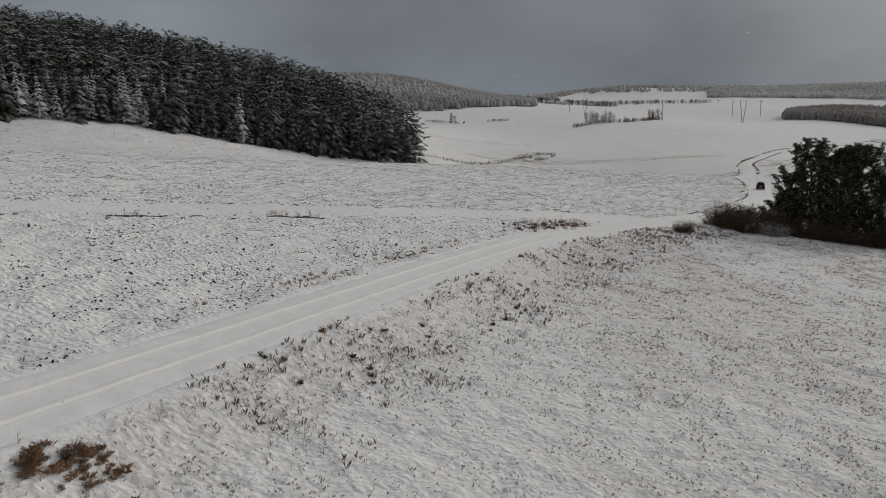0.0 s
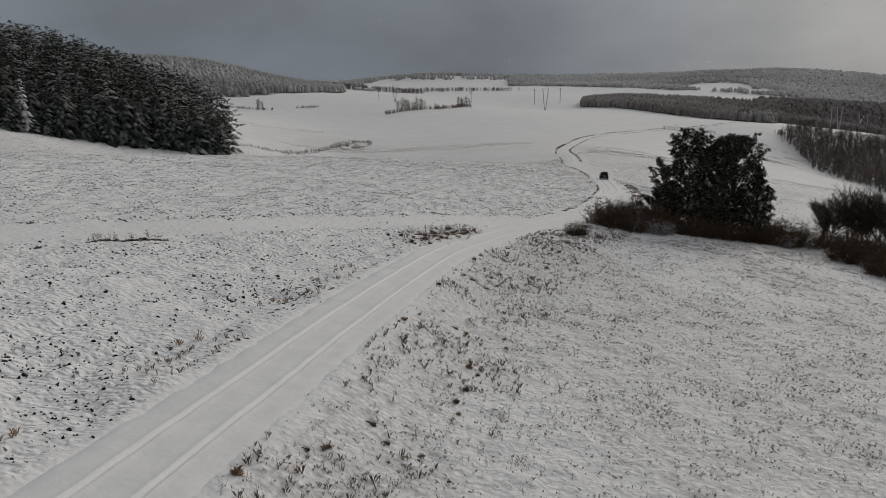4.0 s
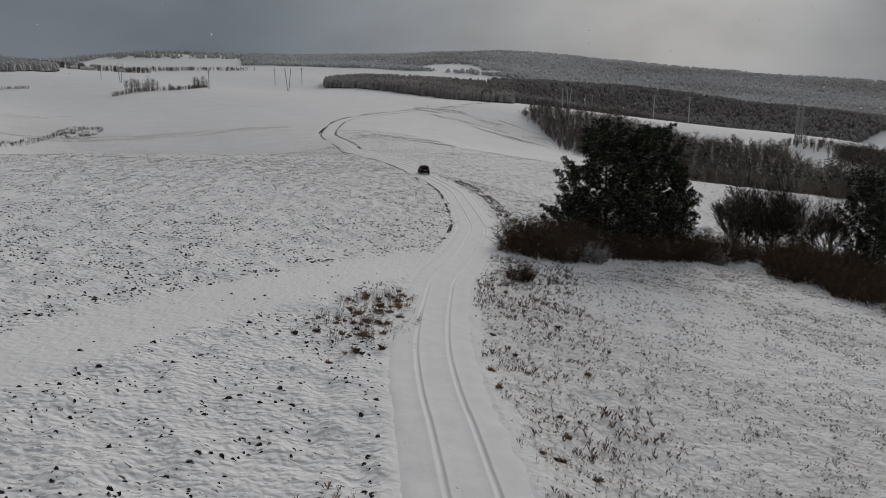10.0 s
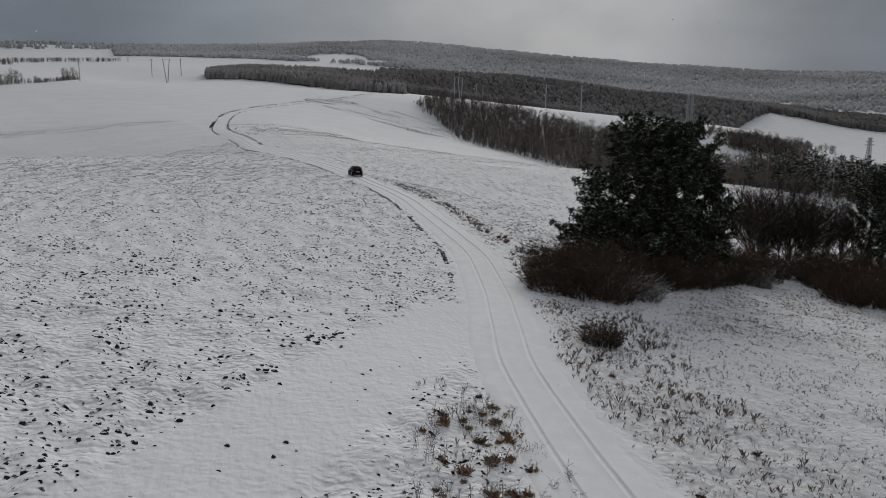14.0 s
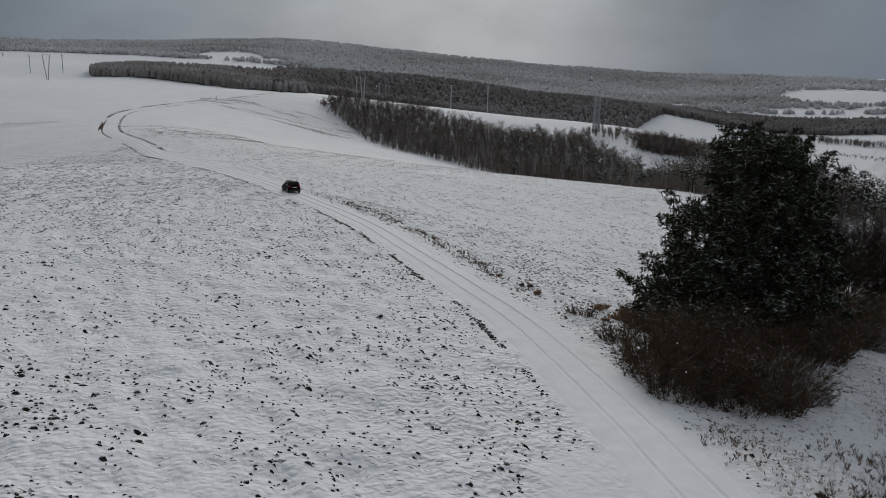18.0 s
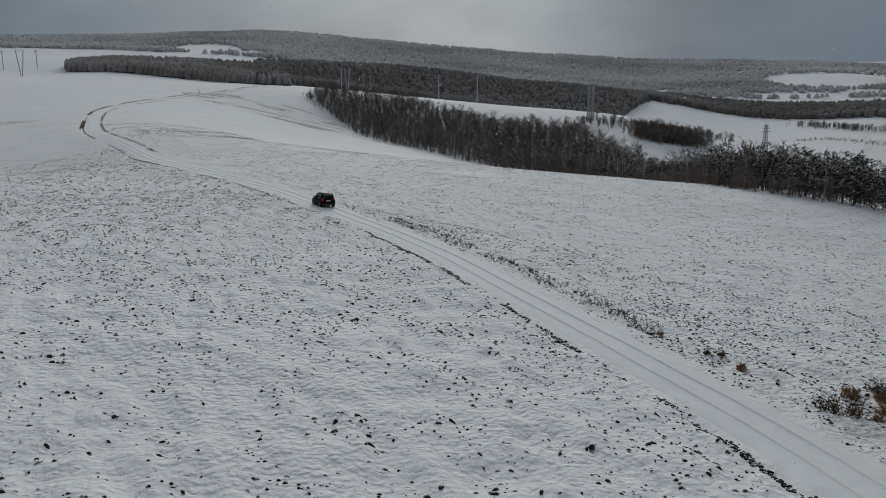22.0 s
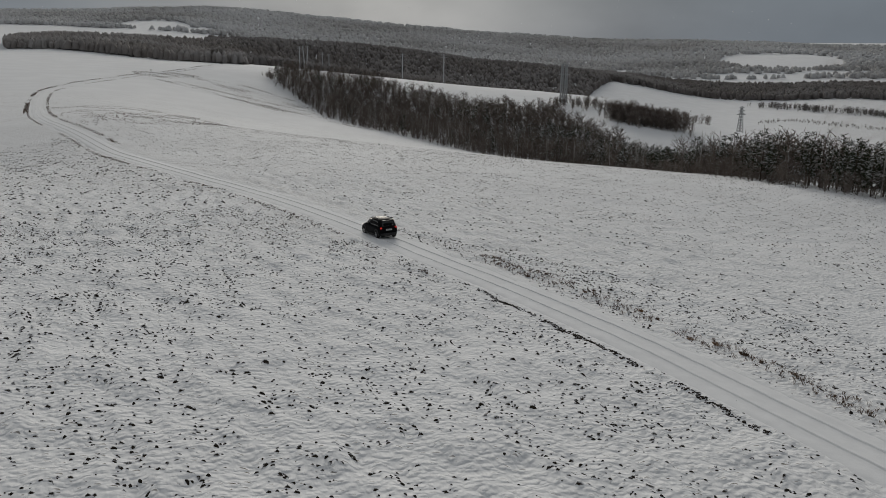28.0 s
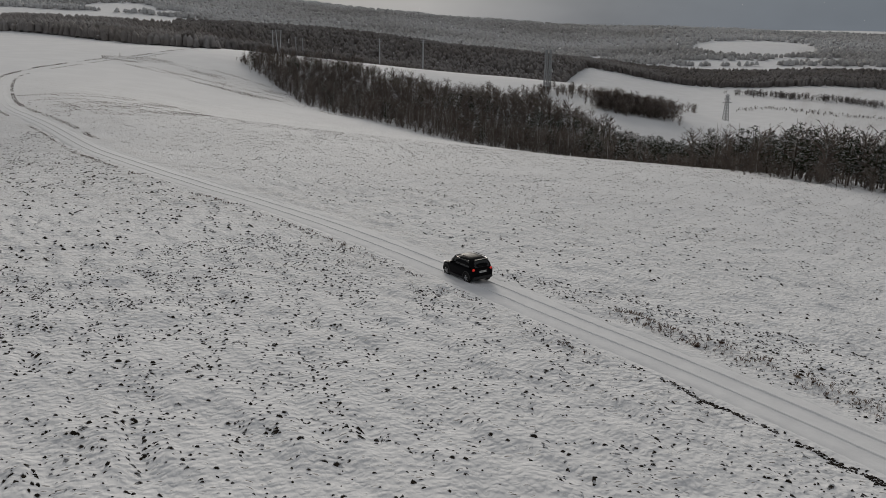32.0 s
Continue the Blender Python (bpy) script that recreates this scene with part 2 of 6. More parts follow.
M_WEED = twig("dead_weeds", (0.080, 0.052, 0.040), (0.17, 0.115, 0.085), 0.4, 0.5, 1.1, 4.0)
M_EARTH = twig("turned_earth", (0.020, 0.016, 0.012), (0.060, 0.046, 0.034), 0.9, 0.80, 1.05, 3.0)
M_CLOD = twig("wet_earth", (0.014, 0.011, 0.009), (0.045, 0.034, 0.026), 0.9, 0.92, 1.12, 3.0)
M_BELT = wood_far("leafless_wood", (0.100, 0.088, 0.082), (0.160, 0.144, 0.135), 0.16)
# frosted trees, lightened further so the base colour imitates distance haze
M_HILL = wood_far("hazed_frosted_wood", (0.26, 0.25, 0.24), (0.42, 0.41, 0.40), 0.55, 0.0, 0.7, 0.02)
# haze over the distant hill is put into this pale base and heavy snow
M_HAZY = wood_far("hazed_snowy_wood", (0.21, 0.204, 0.200), (0.30, 0.292, 0.286), 0.45, -0.1, 0.7, 0.03)
M_BIRCH = twig("pale_bark", (0.30, 0.28, 0.26), (0.46, 0.44, 0.42), 0.6, 0.4, 0.9, 0.4)
# paler version of M_BELT: the haze of distance is mixed into its colour
M_HAZY_BELT = wood_far("hazed_leafless_wood", (0.150, 0.134, 0.124), (0.215, 0.196, 0.184), 0.22, 0.0, 0.7)
M_STEEL = plain("galvanised_steel", (0.42, 0.43, 0.44), 0.5, 0.5, 0.6)

# ---- lie of the land ----
BASE = (10.0, 100.0)
NEAR_RINGS, FAR_RINGS = (150, 220, 300, 400, 500, 620), (760, 920, 1150, 1450, 1900, 2400, 3000, 4200)
PROFILES = {}


def profile(bearing, near, far):
    """Heights along one bearing, at the near and the far rings."""
    PROFILES[bearing] = near + far


profile(-180, (6, 7, 8, 9, 10, 13), (17, 21, 25, 30, 31, 31, 31, 30))
profile(-130, (16, 18, 21, 24, 28, 32), (37, 42, 47, 51, 55, 56, 57, 58))
profile(-90, (13, 16, 20, 28, 35, 43), (50, 58, 65, 71, 77, 79, 81, 83))
profile(-60, (9, 16, 26, 35, 44, 53), (61, 67, 74, 78, 81, 81, 81, 80))
profile(-42, (7, 18, 32, 44, 51, 57), (63, 69, 75, 80, 83, 83, 82, 78))
profile(-28, (0, 7, 25, 38, 42, 44), (49, 56, 66, 75, 79, 79, 76, 69))
profile(-20, (-4, -1, 17, 29, 31, 31), (35, 41, 53, 64, 72, 73, 70, 62))
profile(-12, (-7, -9, 8, 15, 15, 15), (15, 20, 35, 55, 66, 66, 61, 51))
profile(-4, (-8, -14, -8, -6, -5, -5), (-7, -5, 21, 53, 58, 54, 49, 39))
profile(4, (-9, -17, -22, -21, -18, -17), (-15, -9, 5, 13, 22, 22, 24, 20))
profile(12, (-9, -17, -22, -22, -21, -17), (-11, -7, -3, 2, 3, 18, 56, 45))
profile(20, (-8, -14, -17, -18, -19, -16), (-11, -11, -13, 4, 4, 25, 54, 48))
profile(28, (-7, -11, -13, -18, -21, -19), (-15, -12, -5, 0, 0, 32, 65, 65))
profile(36, (-7, -12, -18, -27, -33, -30), (-17, -20, -22, -8, -10, 33, 78, 72))
profile(44, (-8, -15, -23, -35, -43, -44), (-26, -31, -44, -16, -36, 2, 45, 38))
profile(52, (-10, -17, -27, -41, -52, -43), (-33, -48, -64, -39, -53, -23, 14, 7))
profile(60, (-12, -19, -30, -49, -56, -45), (-41, -68, -81, -59, -66, -39, -9, -21))
profile(68, (-13, -20, -33, -59, -61, -54), (-66, -92, -96, -87, -70, -32, -13, -29))
profile(76, (-15, -23, -40, -64, -68, -71), (-83, -94, -92, -79, -64, -35, -21, -21))
profile(86, (-17, -27, -44, -63, -73, -81), (-90, -95, -94, -84, -64, -45, -30, -15))
profile(100, (-19, -27, -41, -58, -69, -78), (-83, -84, -81, -72, -55, -37, -19, 2))
profile(130, (-16, -20, -28, -38, -45, -49), (-50, -49, -46, -40, -31, -23, -15, -3))


def hermite(xk, yk, xq):
    xk, yk = np.asarray(xk, float), np.asarray(yk, float)
    d = np.diff(yk, axis=0) / np.diff(xk)[:, None]
    m = np.concatenate([d[:1], (d[1:] + d[:-1]) / 2, d[-1:]])
    i = np.clip(np.searchsorted(xk, xq) - 1, 0, len(xk) - 2)
    h = (xk[i + 1] - xk[i])[:, None]
    s = (xq - xk[i])[:, None] / h
    return (2 * s**3 - 3 * s**2 + 1) * yk[i] + (s**3 - 2 * s**2 + s) * h * m[i] + (3 * s**2 - 2 * s**3) * yk[i + 1] + (s**3 - s**2) * h * m[i + 1]


def ring(d):
    return np.log1p(np.asarray(d, float) / 150)


_az = sorted(PROFILES)
_tab = np.array([PROFILES[a] for a in _az], float)
_fine = hermite(np.r_[np.array(_az[-2:]) - 360, _az, np.array(_az[:2]) + 360], np.r_[_tab[-2:], _tab, _tab[:2]], np.arange(-180, 181.0))
GRID_G = np.linspace(ring(150), ring(4200), 160)
LAND = hermite(ring(NEAR_RINGS + FAR_RINGS), _fine.T, GRID_G).T


def smooth(v, lo, hi):
    s = np.clip((np.asarray(v, float) - lo) / (hi - lo), 0, 1)
    return s * s * (3 - 2 * s)


def polar(x, y):
    dx, dy = np.asarray(x, float) - BASE[0], np.asarray(y, float) - BASE[1]
    return np.degrees(np.arctan2(dx, dy)), np.hypot(dx, dy)


def from_polar(az, d):
    a = np.radians(az)
    return BASE[0] + d * np.sin(a), BASE[1] + d * np.cos(a)


def value_noise(x, y, seed=0):
    """Smooth noise from 0 to 1 on arrays."""
    xi, yi = np.floor(x).astype(np.int64), np.floor(y).astype(np.int64)
    u, v = x - xi, y - yi
    u, v = u * u * u * (u * (u * 6 - 15) + 10), v * v * v * (v * (v * 6 - 15) + 10)

    def h(i, j):
        n = (i * 374761393 + j * 668265263 + seed * 2147483647) & 0xFFFFFFFF
        n = ((n ^ (n >> 13)) * 1274126177) & 0xFFFFFFFF
        return ((n ^ (n >> 16)) & 0xFFFF) / 65535.0

    return (h(xi, yi) * (1 - u) + h(xi + 1, yi) * u) * (1 - v) + (h(xi, yi + 1) * (1 - u) + h(xi + 1, yi + 1) * u) * v


def fbm(x, y, seed=0, octaves=3):
    s, a, t = 0, 1.0, 0
    for k in range(octaves):
        s, t = s + a * value_noise(x * 2**k, y * 2**k, seed + k), t + a
        a *= 0.5
    return s / t


def spline(points, step):
    """Catmull-Rom line through the points, evenly spaced."""
    p = [Vector(q) for q in points]
    p = [2 * p[0] - p[1]] + p + [2 * p[-1] - p[-2]]
    out = []
    for k in range(1, len(p) - 2):
        a, b, c, d = p[k - 1 : k + 3]
        n = max(2, int((c - b).length / step))
        for i in range(n):
            s = i / n
            out.append(0.5 * (2 * b + (c - a) * s + (2 * a - 5 * b + 4 * c - d) * s**2 + (3 * b - a - 3 * c + d) * s**3))
    out.append(p[-2])
    return np.array([tuple(q) for q in out])


ROAD_BENDS = [(-34, -40), (-23.2, 0), (-18.9, 11.7), (-12.9, 24.7), (-9.5, 32.7), (-6.6, 39.4), (-3.4, 46.5), (-0.2, 53.8), (3.1, 60.9), (6.9, 68.8), (12.4, 79.4), (20.3, 91.6), (26.4, 99.2), (31.7, 105.9), (38.9, 115.6), (44.0, 124.0), (48.8, 132.5), (53.8, 141.7), (58.7, 151.2), (62.8, 160.6), (66.4, 170.6), (70.5, 181.5), (74.6, 193.4), (79.5, 210.2), (86.0, 235.2), (98.0, 267.0), (118.5, 320), (141, 385), (162, 435), (205, 523), (240, 582), (290, 634), (345, 680), (402, 705), (465, 738), (520, 790)]
ROAD = spline(ROAD_BENDS, 4.0)
LANE = spline([(-60, 38), (-31, 57.5), (-22, 65), (-9, 76), (1, 84.5), (9, 90.5), (17, 95.5), (25, 101)], 4.0)


def offset(line, x, y):
    """Signed distance from a line (right of its run is positive) and the place along it."""
    x, y = np.ravel(x), np.ravel(y)
    best, along = np.full(x.shape, 1e9), np.zeros(x.shape)
    for s in range(0, len(x), 20000):
        d = (x[s : s + 20000, None] - line[None, :, 0]) ** 2 + (y[s : s + 20000, None] - line[None, :, 1]) ** 2
        k = np.clip(np.argmin(d, axis=1), 0, len(line) - 2)
        k = np.where((k > 0) & (d[np.arange(len(k)), k - 1] < d[np.arange(len(k)), k + 1]), k - 1, k)
        a, b = line[k], line[k + 1]
        t = b - a
        length = np.hypot(t[:, 0], t[:, 1])
        px, py = x[s : s + 20000] - a[:, 0], y[s : s + 20000] - a[:, 1]
        f = np.clip((px * t[:, 0] + py * t[:, 1]) / length**2, 0, 1)
        side = np.sign(px * t[:, 1] - py * t[:, 0])
        best[s : s + 20000] = side * np.hypot(px - f * t[:, 0], py - f * t[:, 1])
        along[s : s + 20000] = k + f
    return best, along


def hillside(x, y):
    """The bare land, before banks and furrows."""
    x, y = np.asarray(x, float), np.asarray(y, float)
    a, d = polar(x, y)
    fa, fg = np.clip(a + 180, 0, 359.999), np.clip((ring(d) - GRID_G[0]) / (GRID_G[1] - GRID_G[0]), 0, 158.999)
    i, j = fa.astype(int), fg.astype(int)
    u, v = fa - i, fg - j
    far = LAND[i, j] * (1 - u) * (1 - v) + LAND[i + 1, j] * u * (1 - v) + LAND[i, j + 1] * (1 - u) * v + LAND[i + 1, j + 1] * u * v
    X, Y = x / 100, y / 100
    near = 2.01 - 19.55 * X + 4.44 * Y - 3.73 * X * X + 8.03 * X * Y - 2.71 * Y * Y
    s = smooth(d, 110, 220)
    return near * (1 - s) + far * s


def land(x, y):
    """Height of the snow surface, with the road's bank, without furrows."""
    x, y = np.asarray(x, float), np.asarray(y, float)
    shape = x.shape
    x, y = x.ravel(), y.ravel()
    z = hillside(x, y)
    near = (np.abs(x - 40) < 160) & (y > -60) & (y < 330)
    r = np.full(x.shape, 99.0)
    if near.any():
        r[near] = offset(ROAD, x[near], y[near])[0]
    # the meadow lies about a metre below the road
    z = z + 0.35 * (1 - smooth(np.abs(r), 2.0, 5.0)) * smooth(90 - y, 0, 25) - 0.75 * smooth(r, 2.2, 6.5) * (1 - smooth(r, 16, 34)) * smooth(84 - y, 0, 25)
    return z.reshape(shape)


def hz(x, y):
    return float(land(np.array([x]), np.array([y]))[0])


# ---- mesh helpers ----
def mesh_of(name, verts, faces, material, smooth_shade=False):
    """A mesh from arrays; faces all of one length."""
    me = bpy.data.meshes.new(name)
    verts, faces = np.asarray(verts, np.float32), np.asarray(faces, np.int32)
    k = faces.shape[1]
    me.vertices.add(len(verts))
    me.vertices.foreach_set("co", verts.ravel())
    me.loops.add(faces.size)
    me.loops.foreach_set("vertex_index", faces.ravel())
    me.polygons.add(len(faces))
    me.polygons.foreach_set("loop_start", np.arange(0, faces.size, k, dtype=np.int32))
    if smooth_shade:
        me.polygons.foreach_set("use_smooth", np.ones(len(faces), bool))
    me.update(calc_edges=True)
    me.materials.append(material)
    return me


def part(name, bm, material, parent, label=""):
    me = bpy.data.meshes.new(name)
    bm.to_mesh(me)
    bm.free()
    me.materials.append(material)
    ob = new(name, me)
    ob.parent = parent
    return tagged(ob, label)


def part_of(name, me, parent, label=""):
    ob = new(name, me)
    ob.parent = parent
    return tagged(ob, label)


def scatter(base_v, base_f, places, turns, sizes, heights=None):
    """Many copies of one small shape as one pair of arrays."""
    n, m = len(places), len(base_v)
    c, s = np.cos(turns)[:, None], np.sin(turns)[:, None]
    hs = sizes if heights is None else heights
    vx = (base_v[None, :, 0] * c - base_v[None, :, 1] * s) * sizes[:, None] + places[:, 0:1]
    vy = (base_v[None, :, 0] * s + base_v[None, :, 1] * c) * sizes[:, None] + places[:, 1:2]
    vz = base_v[None, :, 2] * hs[:, None] + places[:, 2:3]
    f = base_f[None] + (np.arange(n) * m)[:, None, None]
    return np.stack([vx, vy, vz], -1).reshape(-1, 3), f.reshape(-1, base_f.shape[1])


class Soup:
    """Gathers triangles and sticks; sticks are made all at once."""

    def __init__(self):
        self.v, self.f, self.n, self.sticks = [], [], 0, {}

    def add(self, v, f):
        self.v.append(np.asarray(v, float))
        self.f.append(np.asarray(f, int) + self.n)
        self.n += len(v)

    def stick(self, a, b, ra, rb, sides=3):
        self.sticks.setdefault(sides, []).append((*a, *b, ra, rb))

    def blade(self, a, b, r):
        """A twig too thin to round: one narrow leaf-shaped face."""
        a, b = np.asarray(a, float), np.asarray(b, float)
        d = b - a
        u = np.cross(d, (0.37 + r * 40 % 1, -0.51, 0.23))
        u *= r / (np.linalg.norm(u) + 1e-9)
        self.v.append(np.array((a - u, a + u, b)))
        self.f.append(np.array(((0, 1, 2),)) + self.n)
        self.n += 3

    def arrays(self):
        for sides, rows_ in self.sticks.items():
            q = np.array(rows_, float)
            a, b = q[:, 0:3], q[:, 3:6]
            d = b - a
            d /= np.linalg.norm(d, axis=1)[:, None] + 1e-9
            u = np.cross(d, np.array((0.31, 0.52, 0.79)))
            u /= np.linalg.norm(u, axis=1)[:, None] + 1e-9
            w = np.cross(d, u)
            ang = np.arange(sides) * 2 * np.pi / sides
            r = np.cos(ang)[None, :, None] * u[:, None] + np.sin(ang)[None, :, None] * w[:, None]
            v = np.concatenate([a[:, None] + r * q[:, 6, None, None], b[:, None] + r * q[:, 7, None, None]], 1)
            i = np.arange(sides)
            j = (i + 1) % sides
            f = np.r_[np.c_[i, j, j + sides], np.c_[i, j + sides, i + sides]]
            self.add(v.reshape(-1, 3), (f[None] + (np.arange(len(q)) * 2 * sides)[:, None, None]).reshape(-1, 3))
        self.sticks = {}
        return np.concatenate(self.v), np.concatenate(self.f)

    def mesh(self, name, material, smooth_shade=False):
        v, f = self.arrays()
        return mesh_of(name, v, f, material, smooth_shade)


GRID_STEP = 0.31


# ---- ground ----
def axis(lo, hi, step, growth, far_lo, far_hi):
    mid = list(np.arange(lo, hi, step))
    a, s, left = lo, step, []
    while a > far_lo:
        s = min(s * growth, 260)
        a -= s
        left.append(a)
    a, s, right = mid[-1], step, []
    while a < far_hi:
        s = min(s * growth, 260)
        a += s
        right.append(a)
    return np.array(left[::-1] + mid + right)


gx = axis(-36, 96, GRID_STEP, 1.07, -4600, 4600)
gy = axis(18, 215, GRID_STEP, 1.07, -4600, 4600)
GX, GY = np.meshgrid(gx, gy)
fx, fy = GX.ravel(), GY.ravel()
base_z = land(fx, fy)
AZ, DIST = polar(fx, fy)
close = (np.abs(fx - 40) < 220) & (fy > -80) & (fy < 460)
road_off = np.full(fx.shape, 999.0)
lane_off = np.full(fx.shape, 999.0)
road_off[close] = offset(ROAD, fx[close], fy[close])[0]
lane_off[close] = offset(LANE, fx[close], fy[close])[0]
on_road = 1 - smooth(np.abs(road_off), 1.55, 2.3)
on_lane = (1 - smooth(np.abs(lane_off), 1.9, 3.1)) * (1 - smooth(road_off, -2, 4))
left = smooth(-road_off, 1.7, 2.5)
right = smooth(road_off, 1.9, 3.4)
beyond = smooth(fy - 0.30 * fx, 86, 96)          # past the hedge
meadow = right * (1 - beyond)
verge = 1 - smooth(np.abs(np.abs(road_off) - 4.2), 1.0, 2.4)
plough = left * (1 - smooth(fy + 0.6 * fx, 165, 215))
light = np.clip(left - plough, 0, 1) + right * beyond
wild = smooth(DIST, 330, 200)
c30, s30 = math.cos(radians(28)), math.sin(radians(28))
px, py = fx * c30 - fy * s30, fx * s30 + fy * c30
fade = smooth(-DIST, -420, -180)
hump = fbm(px / 0.75, py / 0.95, 3, 3) - 0.5
ridge = fbm(px / 2.2, py / 0.9, 5, 2) - 0.5       # stubble rows
tuft = fbm(fx / 0.6, fy / 0.6, 9, 3) - 0.5
drift = fbm(px / 6.5, py / 2.2, 17, 2) - 0.5
tails = fbm(px / 0.85, py / 2.8, 19, 2) - 0.5       # snow blown into tails behind each clod
calm = np.clip(1 - on_road - 0.93 * on_lane, 0, 1)
lift = (hump * (0.24 * plough + 0.11 * light) + ridge * 0.04 * light + tails * (0.34 * plough + 0.40 * light)) * calm * fade
lift = lift + tuft * 0.30 * meadow * fade * calm + drift * 0.16 * fade * calm + 0.05 * fade * (tuft + drift) * on_lane
swell = (fbm(fx / 55, fy / 55, 31, 3) - 0.5) * 1.2 * smooth(DIST, 120, 400) + (fbm(fx / 160, fy / 160, 41, 3) - 0.5) * 7 * smooth(DIST, 900, 2000)
gz_ = base_z + swell + lift - 0.22 * (1 - smooth(np.abs(road_off), 1.45, 1.95))
# earth is bare where clods break the snow on the side away from the wind
L = lift.reshape(GX.shape)
grad_y, grad_x = np.gradient(L, gy, gx)
lee = (grad_x * 0.62 + grad_y * 0.78).ravel()
patchy = fbm(fx / 9.0, fy / 9.0, 23, 3)
soil = 0.8 * smooth(lee, 0.24, 0.5) * plough * smooth(patchy, 0.35, 0.7)
soil = np.clip(soil * calm, 0, 1)
straw = meadow * (0.55 + 0.45 * smooth(fbm(fx / 11, fy / 11, 51, 3), 0.42, 0.68)) + 0.6 * verge * (1 - plough * 0.7)
straw = np.clip(straw, 0, 1) * calm
stubble = 0.55 * light * smooth(DIST, 60, 140) * (1 - smooth(DIST, 420, 600)) * smooth(patchy, 0.2, 0.7) + 0.5 * plough * smooth(DIST, 70, 160)
rows = fbm(fx / 26, fy / 26, 71, 3)


def inside(poly, x, y):
    r = np.zeros(x.shape, bool)
    j = len(poly) - 1
    for i in range(len(poly)):
        (xi, yi), (xj, yj) = poly[i], poly[j]
        r ^= ((yi > y) != (yj > y)) & (x < (xj - xi) * (y - yi) / (yj - yi + 1e-12) + xi)
        j = i
    return r


EDGE_E = [(452, 664), (424, 592), (403, 542), (388, 480), (378, 418), (361, 335), (325, 285), (275, 240), (238, 214), (215, 196), (205, 178), (207, 160), (214, 130), (222, 60), (225, -30)]
WOOD_E = EDGE_E + [(275, -30), (268, 60), (258, 120), (256, 165), (285, 212), (330, 250), (400, 285), (445, 320), (480, 370), (505, 420), (525, 440), (512, 505), (516, 570), (525, 622), (478, 672)]


def spot(x0, y0, wx, wy, turn):
    """A soft oval patch on the plan."""
    c, s = math.cos(radians(turn)), math.sin(radians(turn))
    u, v = (fx - x0) * c + (fy - y0) * s, -(fx - x0) * s + (fy - y0) * c
    return 1 - smooth((u / wx) ** 2 + (v / wy) ** 2, 0.6, 1.15)


# the rough corner before the wood, the strip along the far field and the weedy wedge in the hollow
stubble = np.maximum(stubble, 0.95 * spot(385, 590, 122, 30, 98) * smooth(rows, 0.2, 0.5))
stubble = np.maximum(stubble, 0.9 * np.maximum(spot(78, 512, 48, 16, 27), spot(142, 506, 42, 13, -42)) * smooth(rows, 0.15, 0.5))
stubble = np.maximum(stubble, 0.9 * spot(58, 565, 42, 13, 40))
stubble = np.maximum(stubble, 1.0 * spot(40, 500, 52, 4, 40))
stubble = np.maximum(stubble, 0.7 * spot(0, 620, 60, 40, 20) * smooth(rows, 0.45, 0.7))
stubble = np.maximum(stubble, 0.95 * inside(WOOD_E, fx, fy))
stubble = np.clip(stubble, 0, 1)
specks = np.clip((0.5 * meadow + plough * (0.45 + 0.55 * smooth(patchy, 0.3, 0.7)) + 0.8 * light) * calm * (1 - smooth(DIST, 380, 620)), 0, 1)
ny, nx = GX.shape
ii = np.arange(nx * ny).reshape(ny, nx)
quads = np.stack([ii[:-1, :-1], ii[:-1, 1:], ii[1:, 1:], ii[1:, :-1]], -1).reshape(-1, 4)
ground_me = mesh_of("ground", np.c_[fx, fy, gz_], quads, M_GROUND, True)
for attr_name, values in (("soil", soil), ("straw", straw), ("stubble", stubble), ("specks", specks)):
    ground_me.attributes.new(attr_name, "FLOAT", "POINT").data.foreach_set("value", values.astype(np.float32))
ground = tagged(new("ground", ground_me), "snow-covered rolling fields with clods and dry grass showing", "ground", kind="structure")

# ---- road ----
half = [0.0, 0.3, 0.50, 0.57, 0.60, 0.635, 0.66, 0.73, 0.80, 0.825, 0.86, 0.89, 0.97, 1.1, 1.4, 1.65, 1.9, 2.3]
across = np.array([-a for a in half[:0:-1]] + half)
half = [0.03, 0.025, 0.03, 0.05, 0.055, 0.02, -0.03, -0.022, -0.03, 0.02, 0.06, 0.055, 0.035, 0.025, 0.02, 0.01, -0.03, -0.20]
depth = np.array(half[:0:-1] + half)
wear_row = np.where(np.abs(np.abs(across) - 0.73) < 0.10, 1.0, 0.0)
line = spline(ROAD_BENDS, 0.6)
tang = np.gradient(line, axis=0)
tang /= np.hypot(tang[:, 0], tang[:, 1])[:, None]
sway = (fbm(np.arange(len(line)) / 22.0, np.zeros(len(line)), 77, 2) - 0.5) * 0.35
rx = line[:, 0:1] + tang[:, 1:2] * (across[None] + sway[:, None])
ry = line[:, 1:2] - tang[:, 0:1] * (across[None] + sway[:, None])
rz = land(rx, ry) + depth[None] + (fbm(rx / 0.7, ry / 0.7, 63, 2) - 0.5) * 0.16 * smooth(np.abs(across), 1.15, 1.6)[None] + (fbm(rx / 1.1, ry / 1.1, 61, 3) - 0.5) * 0.06 * (1 - smooth(np.abs(across), 1.2, 1.9))[None] + (fbm(rx / 55, ry / 55, 31, 3) - 0.5) * 1.2 * smooth(polar(rx, ry)[1], 120, 400)
nr, nc = rx.shape
ri = np.arange(nr * nc).reshape(nr, nc)
rq = np.stack([ri[:-1, :-1], ri[:-1, 1:], ri[1:, 1:], ri[1:, :-1]], -1).reshape(-1, 4)
